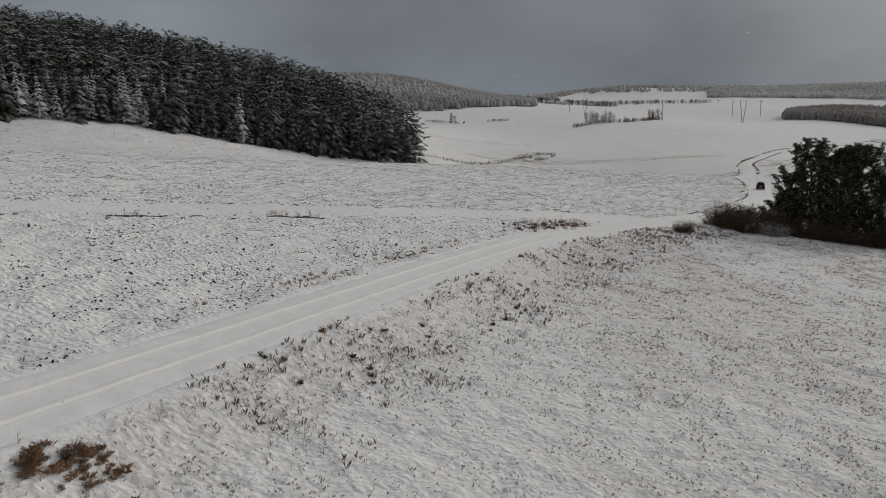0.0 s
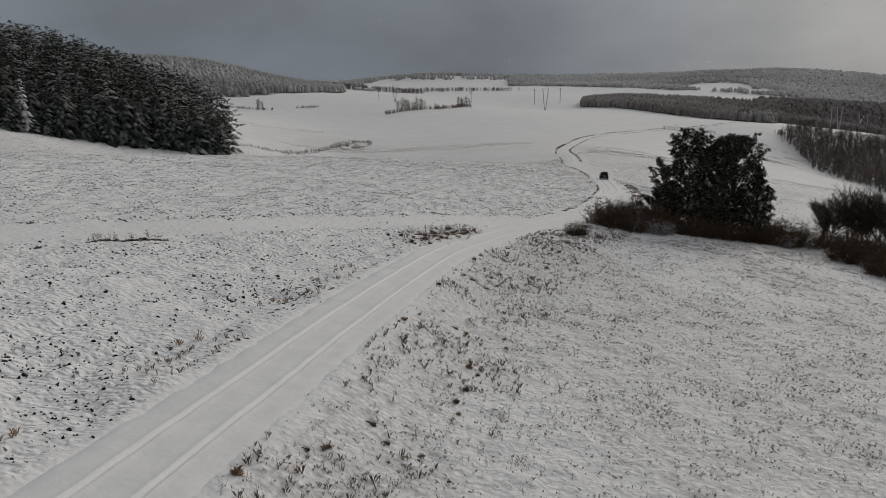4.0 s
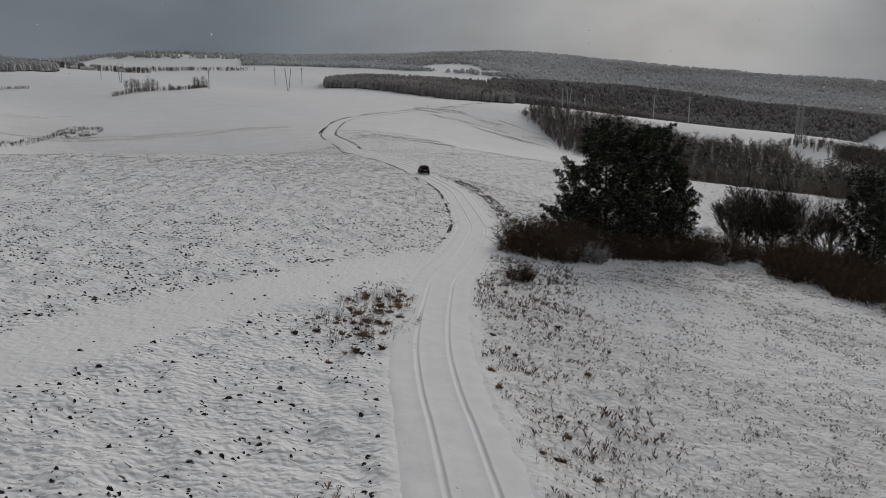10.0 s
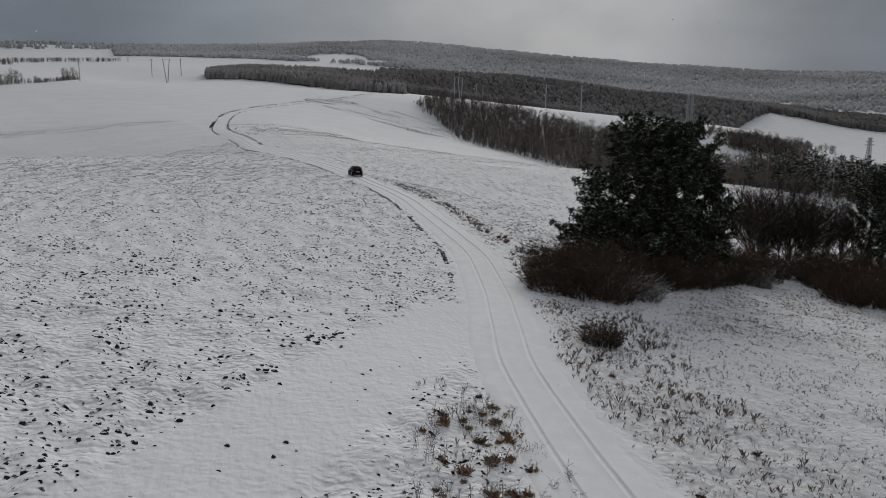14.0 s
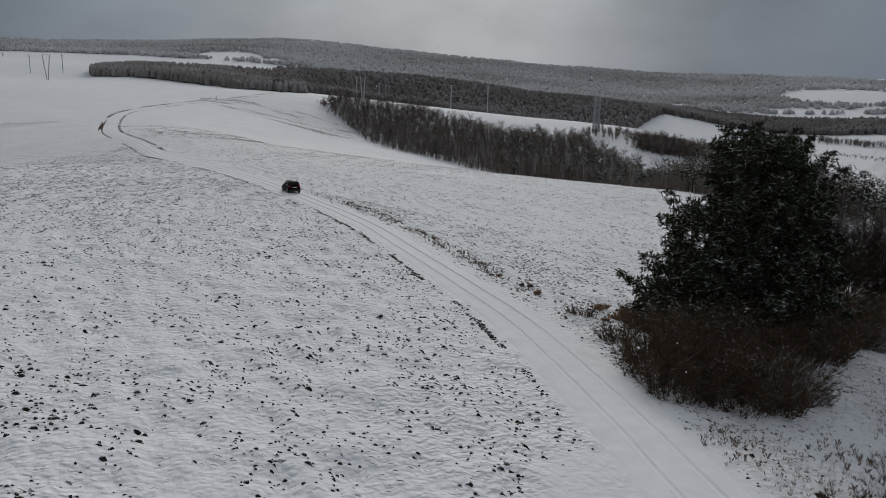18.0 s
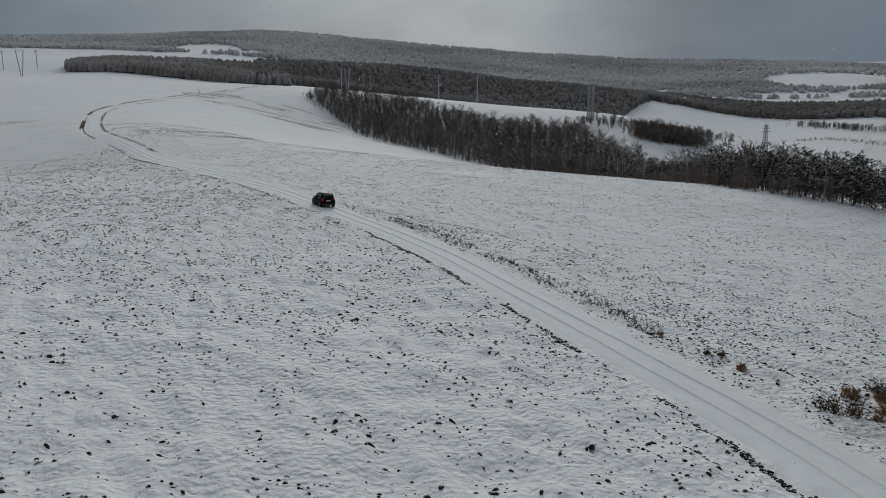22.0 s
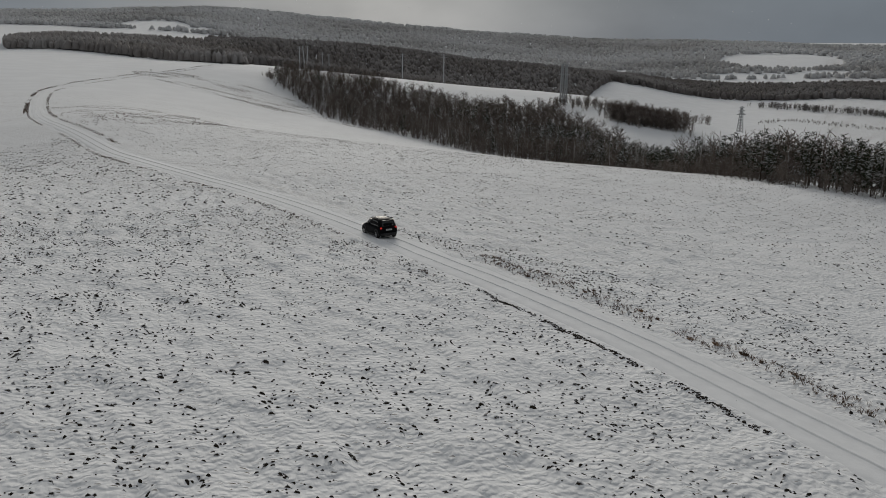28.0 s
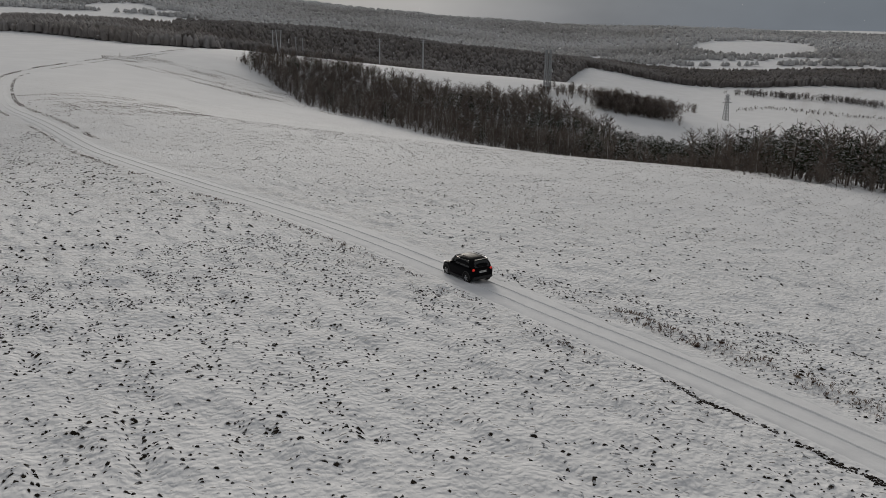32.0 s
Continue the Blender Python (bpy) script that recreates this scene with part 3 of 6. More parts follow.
road_me = mesh_of("road", np.c_[rx.ravel(), ry.ravel(), rz.ravel()], rq, M_ROAD, True)
road_me.attributes.new("wear", "FLOAT", "POINT").data.foreach_set("value", np.tile(wear_row, nr).astype(np.float32))
tagged(new("road", road_me), "narrow farm road under packed snow with two wheel ruts", "road", kind="structure")

# ---- trees ----
def lumpy_quat(rng):
    return Euler((rng.uniform(-0.9, 0.9), rng.uniform(-0.9, 0.9), rng.uniform(0, 6.28))).to_matrix()


def spruce_meshes(seed, h=1.0, whorls=15, spread=0.19, material=None, name="crown", taper=0.85, boughs=9):
    """A conifer one metre high: trunk and tiers of drooping boughs."""
    rng = random.Random(seed)
    trunk = Soup()
    trunk.stick((0, 0, -0.03), (0, 0, 0.93), 0.016, 0.003, 5)
    crown = Soup()
    for k in range(whorls):
        f = k / (whorls - 1)
        z = 0.10 + 0.88 * f
        r = spread * (1 - f) ** taper + 0.012
        n = boughs if f < 0.6 else max(4, boughs * 2 // 3)
        t0 = rng.uniform(0, 6.28)
        for i in range(n):
            a = t0 + i * 6.283 / n + rng.uniform(-0.25, 0.25)
            if rng.random() < 0.08:
                continue
            rr = r * rng.uniform(0.5, 1.35) * (0.8 + 0.4 * math.sin(k * 1.9 + seed) ** 2)
            c, s = math.cos(a), math.sin(a)
            drop = rr * rng.uniform(0.25, 0.75)
            wid = rr * rng.uniform(0.20, 0.32)
            zz = z + rng.uniform(-0.02, 0.02)
            b = (0, 0, zz)
            tip = (c * rr, s * rr, zz - drop)
            m = (c * rr * 0.55, s * rr * 0.55, zz - drop * 0.25 + 0.012)
            l = (c * rr * 0.6 - s * wid, s * rr * 0.6 + c * wid, zz - drop * 0.75)
            g = (c * rr * 0.6 + s * wid, s * rr * 0.6 - c * wid, zz - drop * 0.75)
            crown.add([b, tip, m, l, g], [(0, 2, 3), (2, 1, 3), (0, 4, 2), (2, 4, 1)])
    return trunk.mesh("trunk", M_BARK), crown.mesh(name, material or M_SPRUCE)


def brush_star(rng, n=10, lift=0.35, thin=0.15):
    """A tuft of needles: thin blades thrown out from one point."""
    v, f = [], []
    for k in range(n):
        d = Vector((rng.gauss(0, 1), rng.gauss(0, 1), rng.gauss(lift, 0.8))).normalized()
        s = d.cross(Vector((rng.gauss(0, 1), rng.gauss(0, 1), rng.gauss(0, 1)))).normalized() * thin
        b = d * 0.12
        e = d * rng.uniform(0.75, 1.15)
        v += [tuple(b - s), tuple(b + s), tuple(e + s * 0.35), tuple(e - s * 0.35)]
        f += [(4 * k, 4 * k + 1, 4 * k + 2), (4 * k, 4 * k + 2, 4 * k + 3)]
    return np.array(v), np.array(f)


def pine_meshes(seed, h, width, limbs=30, bare=0.16):
    """A Scots pine: bent trunk, spreading limbs and tufted shoots."""
    rng = random.Random(seed)
    wood, crown = Soup(), Soup()
    stars = [brush_star(rng, 9, 0.4, 0.13) for _ in range(5)]
    lean = (rng.uniform(-0.4, 0.4), rng.uniform(-0.4, 0.4))
    spine = []
    for k in range(9):
        f = k / 8
        spine.append((lean[0] * math.sin(f * 2.6) * f, lean[1] * math.sin(f * 2.2) * f, h * 0.95 * f - 0.15))
    for k in range(8):
        wood.stick(spine[k], spine[k + 1], 0.20 * (1 - k / 8) + 0.03, 0.20 * (1 - (k + 1) / 8) + 0.03, 7)
    for k in range(limbs):
        f = bare + (1 - bare) * (k + 0.5) / limbs
        i = min(7, int(f * 8))
        u = f * 8 - i
        o = Vector(spine[i]).lerp(Vector(spine[i + 1]), u)
        a = k * 2.399 + rng.uniform(-0.5, 0.5)
        prof = math.sin(min(1, 0.30 + 0.70 * (1 - f) / 0.75) * 1.57) * (0.65 + 0.35 * math.sin(f * 9 + seed))
        reach = width * prof * rng.uniform(0.5, 1.25) + 0.35
        rise = 0.10 + 0.65 * f + rng.uniform(-0.12, 0.12)
        d = Vector((math.cos(a), math.sin(a), rise)).normalized()
        p, r = o.copy(), 0.055 * (1 - f) + 0.02
        steps = max(3, int(reach / 0.45))
        for s in range(steps):
            q = p + d * (reach / steps)
            wood.stick(p, q, r * (1 - s / steps) + 0.008, r * (1 - (s + 1) / steps) + 0.008, 4)
            d = (d + Vector((rng.uniform(-0.2, 0.2), rng.uniform(-0.2, 0.2), 0.10 + rng.uniform(-0.1, 0.12)))).normalized()
            if s >= steps * 0.22:
                for _ in range(12):
                    side = Vector((rng.gauss(0, 1), rng.gauss(0, 1), rng.gauss(0.1, 0.55))).normalized() * rng.uniform(0.1, 0.55) * Vector((1, 1, 0.55))
                    e = q + side
                    sv, sf = stars[rng.randrange(5)]
                    size = rng.uniform(0.19, 0.36)
                    rot = np.array(lumpy_quat(rng))
                    crown.add(sv @ rot.T * size + np.array(e), sf)
            p = q
    return wood.mesh("trunk", M_BARK), crown.mesh("crown", M_NEEDLE)


def far_pine_meshes(seed, clumps=36, material=None):
    """A Scots pine one metre high for the wood's edge: a bare stem and loose flat clumps of needles."""
    rng = random.Random(seed)
    wood, crown = Soup(), Soup()
    lean = rng.uniform(-0.03, 0.03)
    wood.stick((0, 0, -0.03), (lean, 0, 0.55), 0.015, 0.010, 5)
    wood.stick((lean, 0, 0.55), (lean * 0.6, lean, 0.97), 0.010, 0.003, 4)
    low = rng.uniform(0.08, 0.30)
    stars = [brush_star(rng, 8, 0.2) for _ in range(3)]
    for k in range(clumps):
        f = (k + rng.random()) / clumps
        z = low + (1.0 - low) * f
        r = (0.20 * math.sqrt(max(0.0, 1 - f ** 2.2)) + 0.02) * rng.uniform(0.35, 1.15)
        a = k * 2.399 + rng.uniform(-0.5, 0.5)
        sv, sf = stars[k % 3]
        size = rng.uniform(0.07, 0.13) * (1.1 - 0.35 * f)
        crown.add(sv @ np.array(lumpy_quat(rng)).T * np.array((size, size, size * 0.62)) + np.array((math.cos(a) * r, math.sin(a) * r, z)), sf)
        if k % 3 == 0:
            wood.stick((lean * 0.8, 0, z - 0.03), (math.cos(a) * r, math.sin(a) * r, z), 0.005, 0.002, 3)
    return wood.mesh("trunk", M_BARK), crown.mesh("crown", material or M_NEEDLE)


def bare_tree_meshes(seed, h, spread=0.55, forks=4, first=5, thick=0.09, material=None):
    """A leafless tree: a trunk that forks again and again."""
    rng = random.Random(seed)
    trunk, twigs = Soup(), Soup()

    def grow(p, d, length, r, level):
        bend = d
        q = p
        for s in range(3):
            n = q + bend * (length / 3)
            if level < 3:
                (trunk if level < 2 else twigs).stick(q, n, r * (1 - s * 0.22), r * (1 - (s + 1) * 0.22), 5 if level == 0 else 3)
            else:
                twigs.blade(q, n, r * 1.3)
                for _ in range(2):
                    twigs.blade(q, q + (bend + Vector((rng.gauss(0, 0.6), rng.gauss(0, 0.6), rng.gauss(0.1, 0.4)))) * length * 0.5, r)
            if level > 0 and s < 2 and level < forks:
                side = (bend + Vector((rng.gauss(0, spread), rng.gauss(0, spread), rng.gauss(0.15, 0.3)))).normalized()
                grow(n, side, length * rng.uniform(0.45, 0.7), r * 0.5, level + 1)
            q = n
            bend = (bend + Vector((rng.gauss(0, 0.12), rng.gauss(0, 0.12), 0.08))).normalized()
        if level < forks:
            for _ in range(first if level == 0 else 3):
                side = (bend + Vector((rng.gauss(0, spread), rng.gauss(0, spread), rng.gauss(0.2, 0.25)))).normalized()
                grow(q, side, (h * 0.36 if level == 0 else length) * rng.uniform(0.55, 0.85), r * 0.55, level + 1)

    grow(Vector((0, 0, -0.15)), Vector((rng.uniform(-0.1, 0.1), rng.uniform(-0.1, 0.1), 1)).normalized(), h * 0.10, thick, 0)
    return trunk.mesh("trunk", M_BARK), twigs.mesh("crown", material or M_TWIG)


def shrub_meshes(seed, width, height, stems=120, material=None):
    """A thicket of many thin rising stems, each with side twigs."""
    rng = random.Random(seed)
    s, w = Soup(), Soup()
    for _ in range(stems):
        a, r = rng.uniform(0, 6.28), width * math.sqrt(rng.random()) * 0.8
        p = Vector((math.cos(a) * r, math.sin(a) * r, -0.15))
        lean = rng.uniform(0.0, 0.85)
        d = Vector((math.cos(a) * lean, math.sin(a) * lean, 1)).normalized()
        ln = height * rng.uniform(0.35, 1.2) * (1 - 0.4 * (r / width) ** 2)
        th = 0.014 + 0.012 * rng.random()
        for k in range(4):
            q = p + d * ln / 4
            s.stick(p, q, th * (1 - k / 4.5), th * (1 - (k + 1) / 4.5), 3)
            for _ in range(6):
                e = (d + Vector((rng.gauss(0, 0.85), rng.gauss(0, 0.85), rng.gauss(0.0, 0.5)))).normalized() * ln * rng.uniform(0.12, 0.36)
                w.blade(q, q + e, th * 0.7)
            p = q
            d = (d + Vector((rng.gauss(0, 0.26), rng.gauss(0, 0.26), 0.05))).normalized()
    return s.mesh("stem_mass", material or M_BRUSH), w.mesh("twig_mass", material or M_BRUSH)


def set_shrub(seed, x, y, width, height, stems, label, group="", material=None):
    e = new("shrub")
    stems_me, twigs_me = shrub_meshes(seed, width, height, stems, material)
    part_of("stem_mass", stems_me, e)
    part_of("twig_mass", twigs_me, e)
    e.location = (x, y, hz(x, y))
    return tagged(e, label, "shrub", group)


def set_tree(name, meshes, x, y, label, category, group="", size=1.0, turn=0.0, sink=0.0):
    e = new(name)
    part_of("trunk", meshes[0], e)
    part_of("crown", meshes[1], e)
    e.matrix_basis = pose(x, y, hz(x, y) - sink, 0, 0, turn) @ Matrix.Diagonal((size, size, size, 1))
    return tagged(e, label, category, group)


def sown(poly, spacing, seed, jitter=0.42):
    """Places about evenly spread inside a plan outline."""
    rng = np.random.default_rng(seed)
    p = np.array(poly)
    lo, hi = p.min(0), p.max(0)
    X, Y = np.meshgrid(np.arange(lo[0], hi[0], spacing), np.arange(lo[1], hi[1], spacing))
    X = X + rng.uniform(-jitter, jitter, X.shape) * spacing
    Y = Y + rng.uniform(-jitter, jitter, Y.shape) * spacing
    k = inside(poly, X, Y)
    return np.c_[X[k], Y[k]], rng


def swell_z(x, y):
    d = polar(x, y)[1]
    return (fbm(x / 55, y / 55, 31, 3) - 0.5) * 1.2 * smooth(d, 120, 400) + (fbm(x / 160, y / 160, 41, 3) - 0.5) * 7 * smooth(d, 900, 2000)


def on_land(p):
    return np.c_[p, land(p[:, 0], p[:, 1]) + swell_z(p[:, 0], p[:, 1])]


def mesh_arrays(me):
    v = np.empty(len(me.vertices) * 3, np.float32)
    me.vertices.foreach_get("co", v)
    f = np.empty(len(me.loops), np.int32)
    me.loops.foreach_get("vertex_index", f)
    return v.reshape(-1, 3), f.reshape(-1, 3)


def joined_wood(name, shapes, p, rng, h_lo, h_hi, material, label, fat=1.0):
    """Trees too many to count, as one mesh."""
    v_all, f_all, n = [], [], 0
    pick = rng.integers(0, len(shapes), len(p))
    for k, (bv, bf) in enumerate(shapes):
        q = p[pick == k]
        if not len(q):
            continue
        h = rng.uniform(h_lo, h_hi, len(q))
        v, f = scatter(bv, bf, q - np.array((0, 0, 0.3)), rng.uniform(0, 6.28, len(q)), h * fat, h)
        v_all.append(v)
        f_all.append(f + n)
        n += len(v)
    me = mesh_of(name, np.concatenate(v_all), np.concatenate(f_all), material)
    return tagged(new(name, me), label, "trees", kind="stuff")


def wisp(seed, n=58, spread=0.30, low=0.10, thick=1.0):
    """A leafless crown seen from afar: a clear stem, rising limbs and a haze of fine twigs."""
    rng = random.Random(seed)
    s = Soup()
    top_x, top_y = rng.uniform(-0.05, 0.05), rng.uniform(-0.05, 0.05)
    s.stick((0, 0, -0.03), (top_x, top_y, 0.9), 0.012, 0.003, 3)
    fork = rng.uniform(0.22, 0.40)
    for k in range(n):
        if k % 4 == 3:
            z = low + (fork - low) * rng.random()          # undergrowth at the foot
            r, rise = spread * rng.uniform(0.3, 0.9), rng.uniform(0.02, 0.16)
        else:
            z = fork + (0.90 - fork) * rng.random()
            r, rise = spread * math.sqrt(max(0.05, 1 - ((z - 0.62) / 0.42) ** 2)) * rng.uniform(0.4, 1.1), rng.uniform(0.05, 0.2)
        a = rng.uniform(0, 6.28)
        c, t = math.cos(a), math.sin(a)
        top = min(1.04, z + rise)
        s.blade((c * r * 0.12, t * r * 0.12, z - 0.04), (c * r, t * r, top), rng.uniform(0.006, 0.012) * thick)
        o = rng.uniform(0.35, 0.8)
        s.blade((c * r * o, t * r * o, z + (top - z) * o), (c * r * o - t * r * 0.5 * rng.uniform(-1, 1), t * r * o + c * r * 0.5 * rng.uniform(-1, 1), z + (top - z) * o + rng.uniform(0.03, 0.14)), 0.008 * thick)
    return s.arrays()


def crown_lump(seed, sides=5):
    """A small uneven crown for far woods."""
    rng = random.Random(seed)
    v, f = [(0, 0, 1.05)], []
    rings = [(0.70, 0.24), (0.12, 0.36)]
    for z, r in rings:
        for k in range(sides):
            a = (k + rng.uniform(-0.3, 0.3)) * 6.283 / sides
            rr = r * rng.uniform(0.65, 1.3)
            v.append((math.cos(a) * rr, math.sin(a) * rr, z + rng.uniform(-0.12, 0.12)))
    for k in range(sides):
        j = (k + 1) % sides
        f.append((0, 1 + k, 1 + j))
        for q in range(len(rings) - 1):
            a, b = 1 + q * sides, 1 + (q + 1) * sides
            f += [(a + k, b + k, b + j), (a + k, b + j, a + j)]
    return np.array(v), np.array(f)


TOPS = [crown_lump(20 + k) for k in range(8)]
WISPS = [wisp(k) for k in range(8)]
FAR_WISPS = [wisp(40 + k, 13, 0.5, 0.0, 4.0) for k in range(8)]
MIXED = FAR_WISPS[:1] + TOPS

# -- the conifer wood on the hillside
WOOD_EDGE = [(-230, 120), (-165, 195), (-124, 238), (-104, 269), (-76, 298), (-40, 331), (-12, 346)]
wood_poly = WOOD_EDGE + [(-8, 356), (-14, 420), (-40, 520), (-180, 560), (-420, 420), (-420, 150)]
spruces = [spruce_meshes(k, spread=s, taper=q, whorls=22, boughs=11) for k, s, q in ((1, 0.22, 0.8), (2, 0.25, 0.45), (3, 0.27, 0.4), (4, 0.24, 0.6))]
larches = [spruce_meshes(9 + k, spread=0.16, material=M_LARCH) for k in range(2)]
edge = spline(WOOD_EDGE, 3.4)
rng0 = random.Random(5)
for k, (x, y) in enumerate(edge):
    for row in range(3):
        nx_, ny_ = -0.62, 0.78
        jx, jy = rng0.uniform(-1.5, 1.5), rng0.uniform(-1.5, 1.5)
        X, Y = x + nx_ * (row * 4.0 + 1) + jx, y + ny_ * (row * 4.0 + 1) + jy
        if X < -215 or (row == 2 and k % 2):
            continue
        pale = rng0.random() < (0.8 if x < -95 else 0.45 if x < -70 else 0.0) and row < 2
        set_tree("larch" if pale else "spruce", (larches if pale else spruces)[rng0.randrange(2 if pale else 4)], X, Y,
                 "pale snow-dusted larch at the edge of the wood" if pale else "dark green conifer dusted with snow at the wood's edge", "tree", "trees along the conifer wood's edge",
                 rng0.choice((11, 13, 15, 17)) + rng0.uniform(-1.5, 2), rng0.uniform(0, 360))
pts, rng_np = sown(wood_poly, 5.2, 3)
far_from = np.abs(offset(edge, pts[:, 0], pts[:, 1])[0])
pts = on_land(pts[far_from > 12])
pts = pts[(pts[:, 1] > 200)]
inner = [spruce_meshes(30 + k, spread=s, taper=q, whorls=8, boughs=5) for k, s, q in ((1, 0.23, 0.7), (2, 0.26, 0.45), (3, 0.24, 0.55))]
inner += [far_pine_meshes(36 + k, 18, M_SPRUCE) for k in range(4)]
joined_wood("conifer_wood", [mesh_arrays(t[1]) for t in inner], pts, rng_np, 11, 22, M_SPRUCE, "dense dark conifer wood dusted with snow on the hillside", 1.15)

# -- the wood across the field: leafless trees and dark pines
poly_e = WOOD_E
pts, rng_np = sown(poly_e, 4.4, 8)
a_, d_ = polar(pts[:, 0], pts[:, 1])
pts = pts[a_ < 97]
a_, d_ = polar(pts[:, 0], pts[:, 1])
edge_e = spline(EDGE_E, 5.0)

back = np.abs(offset(edge_e, pts[:, 0], pts[:, 1])[0])
pts3 = on_land(pts)
dark_bias = np.clip((a_ - 50) / 15, 0, 0.85) * (0.4 + 0.6 * smooth(fbm(pts[:, 0] / 40, pts[:, 1] / 40, 91, 2), 0.4, 0.6)) + 0.05
conif = rng_np.random(len(pts)) < dark_bias * (back < 90)
joined_wood("leafless_wood", WISPS, pts3[~conif], rng_np, 4.5, 13.5, M_COPSE, "leafless grey-brown wood with snow between the stems", 1.2)
pale = pts3[~conif & (rng_np.random(len(pts3)) < 0.30) & (back < 60)]
pole = Soup()
pole.stick((0, 0, 0), (0.02, 0.01, 0.62), 0.015, 0.010, 3)
pole.stick((0.02, 0.01, 0.62), (0.03, -0.01, 1.0), 0.010, 0.003, 3)
joined_wood("pale_stems", [pole.arrays()], pale, rng_np, 9, 14, M_BIRCH, "pale birch stems standing among the leafless trees")
front = pts3[conif & (back < 26)]
far_pine_small = []
for k in range(4):
    far_pine_small.append(far_pine_meshes(70 + k))
rng0 = random.Random(6)
for x, y, z in front[:300]:
    set_tree("pine", far_pine_small[rng0.randrange(4)], float(x), float(y), "dark pine at the lower edge of the field", "tree", "pines along the field's edge", rng0.uniform(8.5, 12.5), rng0.uniform(0, 360))
joined_wood("pine_wood", [mesh_arrays(t[1]) for t in far_pine_small], pts3[conif & (back >= 26)], rng_np, 8.5, 12.5, M_NEEDLE, "dark pines standing among leafless trees")


def woods(name, az_lo, az_hi, near_d, far_d, spacing, seed, shapes, h_lo, h_hi, material, label, fat=1.0, holes=()):
    """A wood between two distances, over a range of bearings; near_d and far_d are lines of (bearing, distance)."""
    rng = np.random.default_rng(seed)
    near_d, far_d = np.array(near_d, float), np.array(far_d, float)
    mid = (near_d[:, 1].mean() + far_d[:, 1].mean()) / 2
    n = int(radians(az_hi - az_lo) * mid * (far_d[:, 1].mean() - near_d[:, 1].mean()) / spacing**2)
    a = rng.uniform(az_lo, az_hi, n)
    lo, hi = np.interp(a, near_d[:, 0], near_d[:, 1]), np.interp(a, far_d[:, 0], far_d[:, 1])
    d = lo + (hi - lo) * rng.random(n)
    keep = np.ones(n, bool)
    for (ha, hd, wa, wd) in holes:
        keep &= ((a - ha) / wa) ** 2 + ((d - hd) / wd) ** 2 > 1
    x, y = from_polar(a[keep], d[keep])
    return joined_wood(name, shapes, on_land(np.c_[x, y]), rng, h_lo, h_hi, material, label, fat)


woods("far_dark_wood", 23.6, 37, [(23.6, 1090), (27, 990), (31, 900), (35.5, 820), (37, 830)], [(23.6, 1250), (26, 1300), (37, 1400)], 5.0, 1, MIXED, 7, 12, M_HAZY_BELT, "distant leafless wood beside the snowy field", 1.0)
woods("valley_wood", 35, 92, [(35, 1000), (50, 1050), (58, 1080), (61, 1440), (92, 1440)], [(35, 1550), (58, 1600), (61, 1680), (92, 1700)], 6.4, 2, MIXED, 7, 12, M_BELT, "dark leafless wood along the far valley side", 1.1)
woods("hill_wood", -14, 6.5, [(-14, 880), (0, 1040), (4, 1180), (6.5, 1340)], [(-14, 1750), (6.5, 1650)], 8, 3, TOPS, 8, 13, M_HAZY, "leafless wood over a distant hill", 1.1)
woods("hazed_frosted_hill_wood", 18, 95, [(18, 2350), (28, 2150), (40, 1980), (60, 1800), (95, 1900)], [(18, 3000), (95, 3050)], 10.5, 4, TOPS, 6, 11, M_HILL, "frosted leafless woods over the far hills, paled by painted haze", 1.7,
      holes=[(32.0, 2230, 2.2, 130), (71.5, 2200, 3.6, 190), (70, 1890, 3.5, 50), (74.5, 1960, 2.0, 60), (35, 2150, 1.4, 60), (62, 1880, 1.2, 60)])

# -- the pines, thicket and bare trees beside the road
for k, (x, y, h, w_, limbs) in enumerate([(47.4, 110.8, 7.4, 3.6, 70), (49.4, 108.4, 12.0, 4.4, 104), (56.8, 110.2, 13.0, 5.0, 108), (53.0, 108.2, 12.2, 4.6, 104), (58.6, 107.6, 9.4, 2.6, 62), (51.2, 106.4, 5.5, 3.2, 42), (56.0, 106.8, 5.5, 3.2, 42)]):
    set_tree("scots_pine", pine_meshes(100 + k, h, w_, limbs, 0.04), x, y, "tall dark Scots pine with snow on its boughs above the thicket", "tree", "pines beside the road", 1.0, k * 77)
END_PINES = [pine_meshes(140 + k, 12.0, 3.8, 70, 0.04) for k in range(3)]
for k, (x, y, h) in enumerate([(104, 112.5, 13.6), (100, 108, 12.5), (109, 110, 13), (112, 104, 12.5), (96, 104, 10), (106, 105, 12), (92, 98, 8.5), (88, 104, 9), (94, 110, 12), (98, 101, 11), (102, 100, 11)]):
    set_tree("scots_pine", END_PINES[k % 3], x, y, "dark pine at the end of the thicket", "tree", "pines at the meadow's edge", h / 12.0, k * 50)
for k, (x, y, h) in enumerate([(70, 110, 8.6), (73.5, 112.4, 10.0), (77, 113.4, 10.6), (80.5, 114.6, 11.4), (84.4, 115.4, 11.6), (87.5, 113.6, 11.0), (75, 109.2, 9.4), (81.5, 110.4, 10.2), (90.5, 111.5, 10.0), (79, 111.6, 10.6), (86, 111, 9.8)]):
    set_tree("bare_tree", bare_tree_meshes(200 + k, h, 0.5, 4, 7, 0.15), x, y, "leafless tree with fine dark twigs behind the meadow", "tree", "bare trees beside the pines", 1.0, k * 71)
SHRUBS = [shrub_meshes(300 + k, 1.9, 2.7, 150) for k in range(7)]


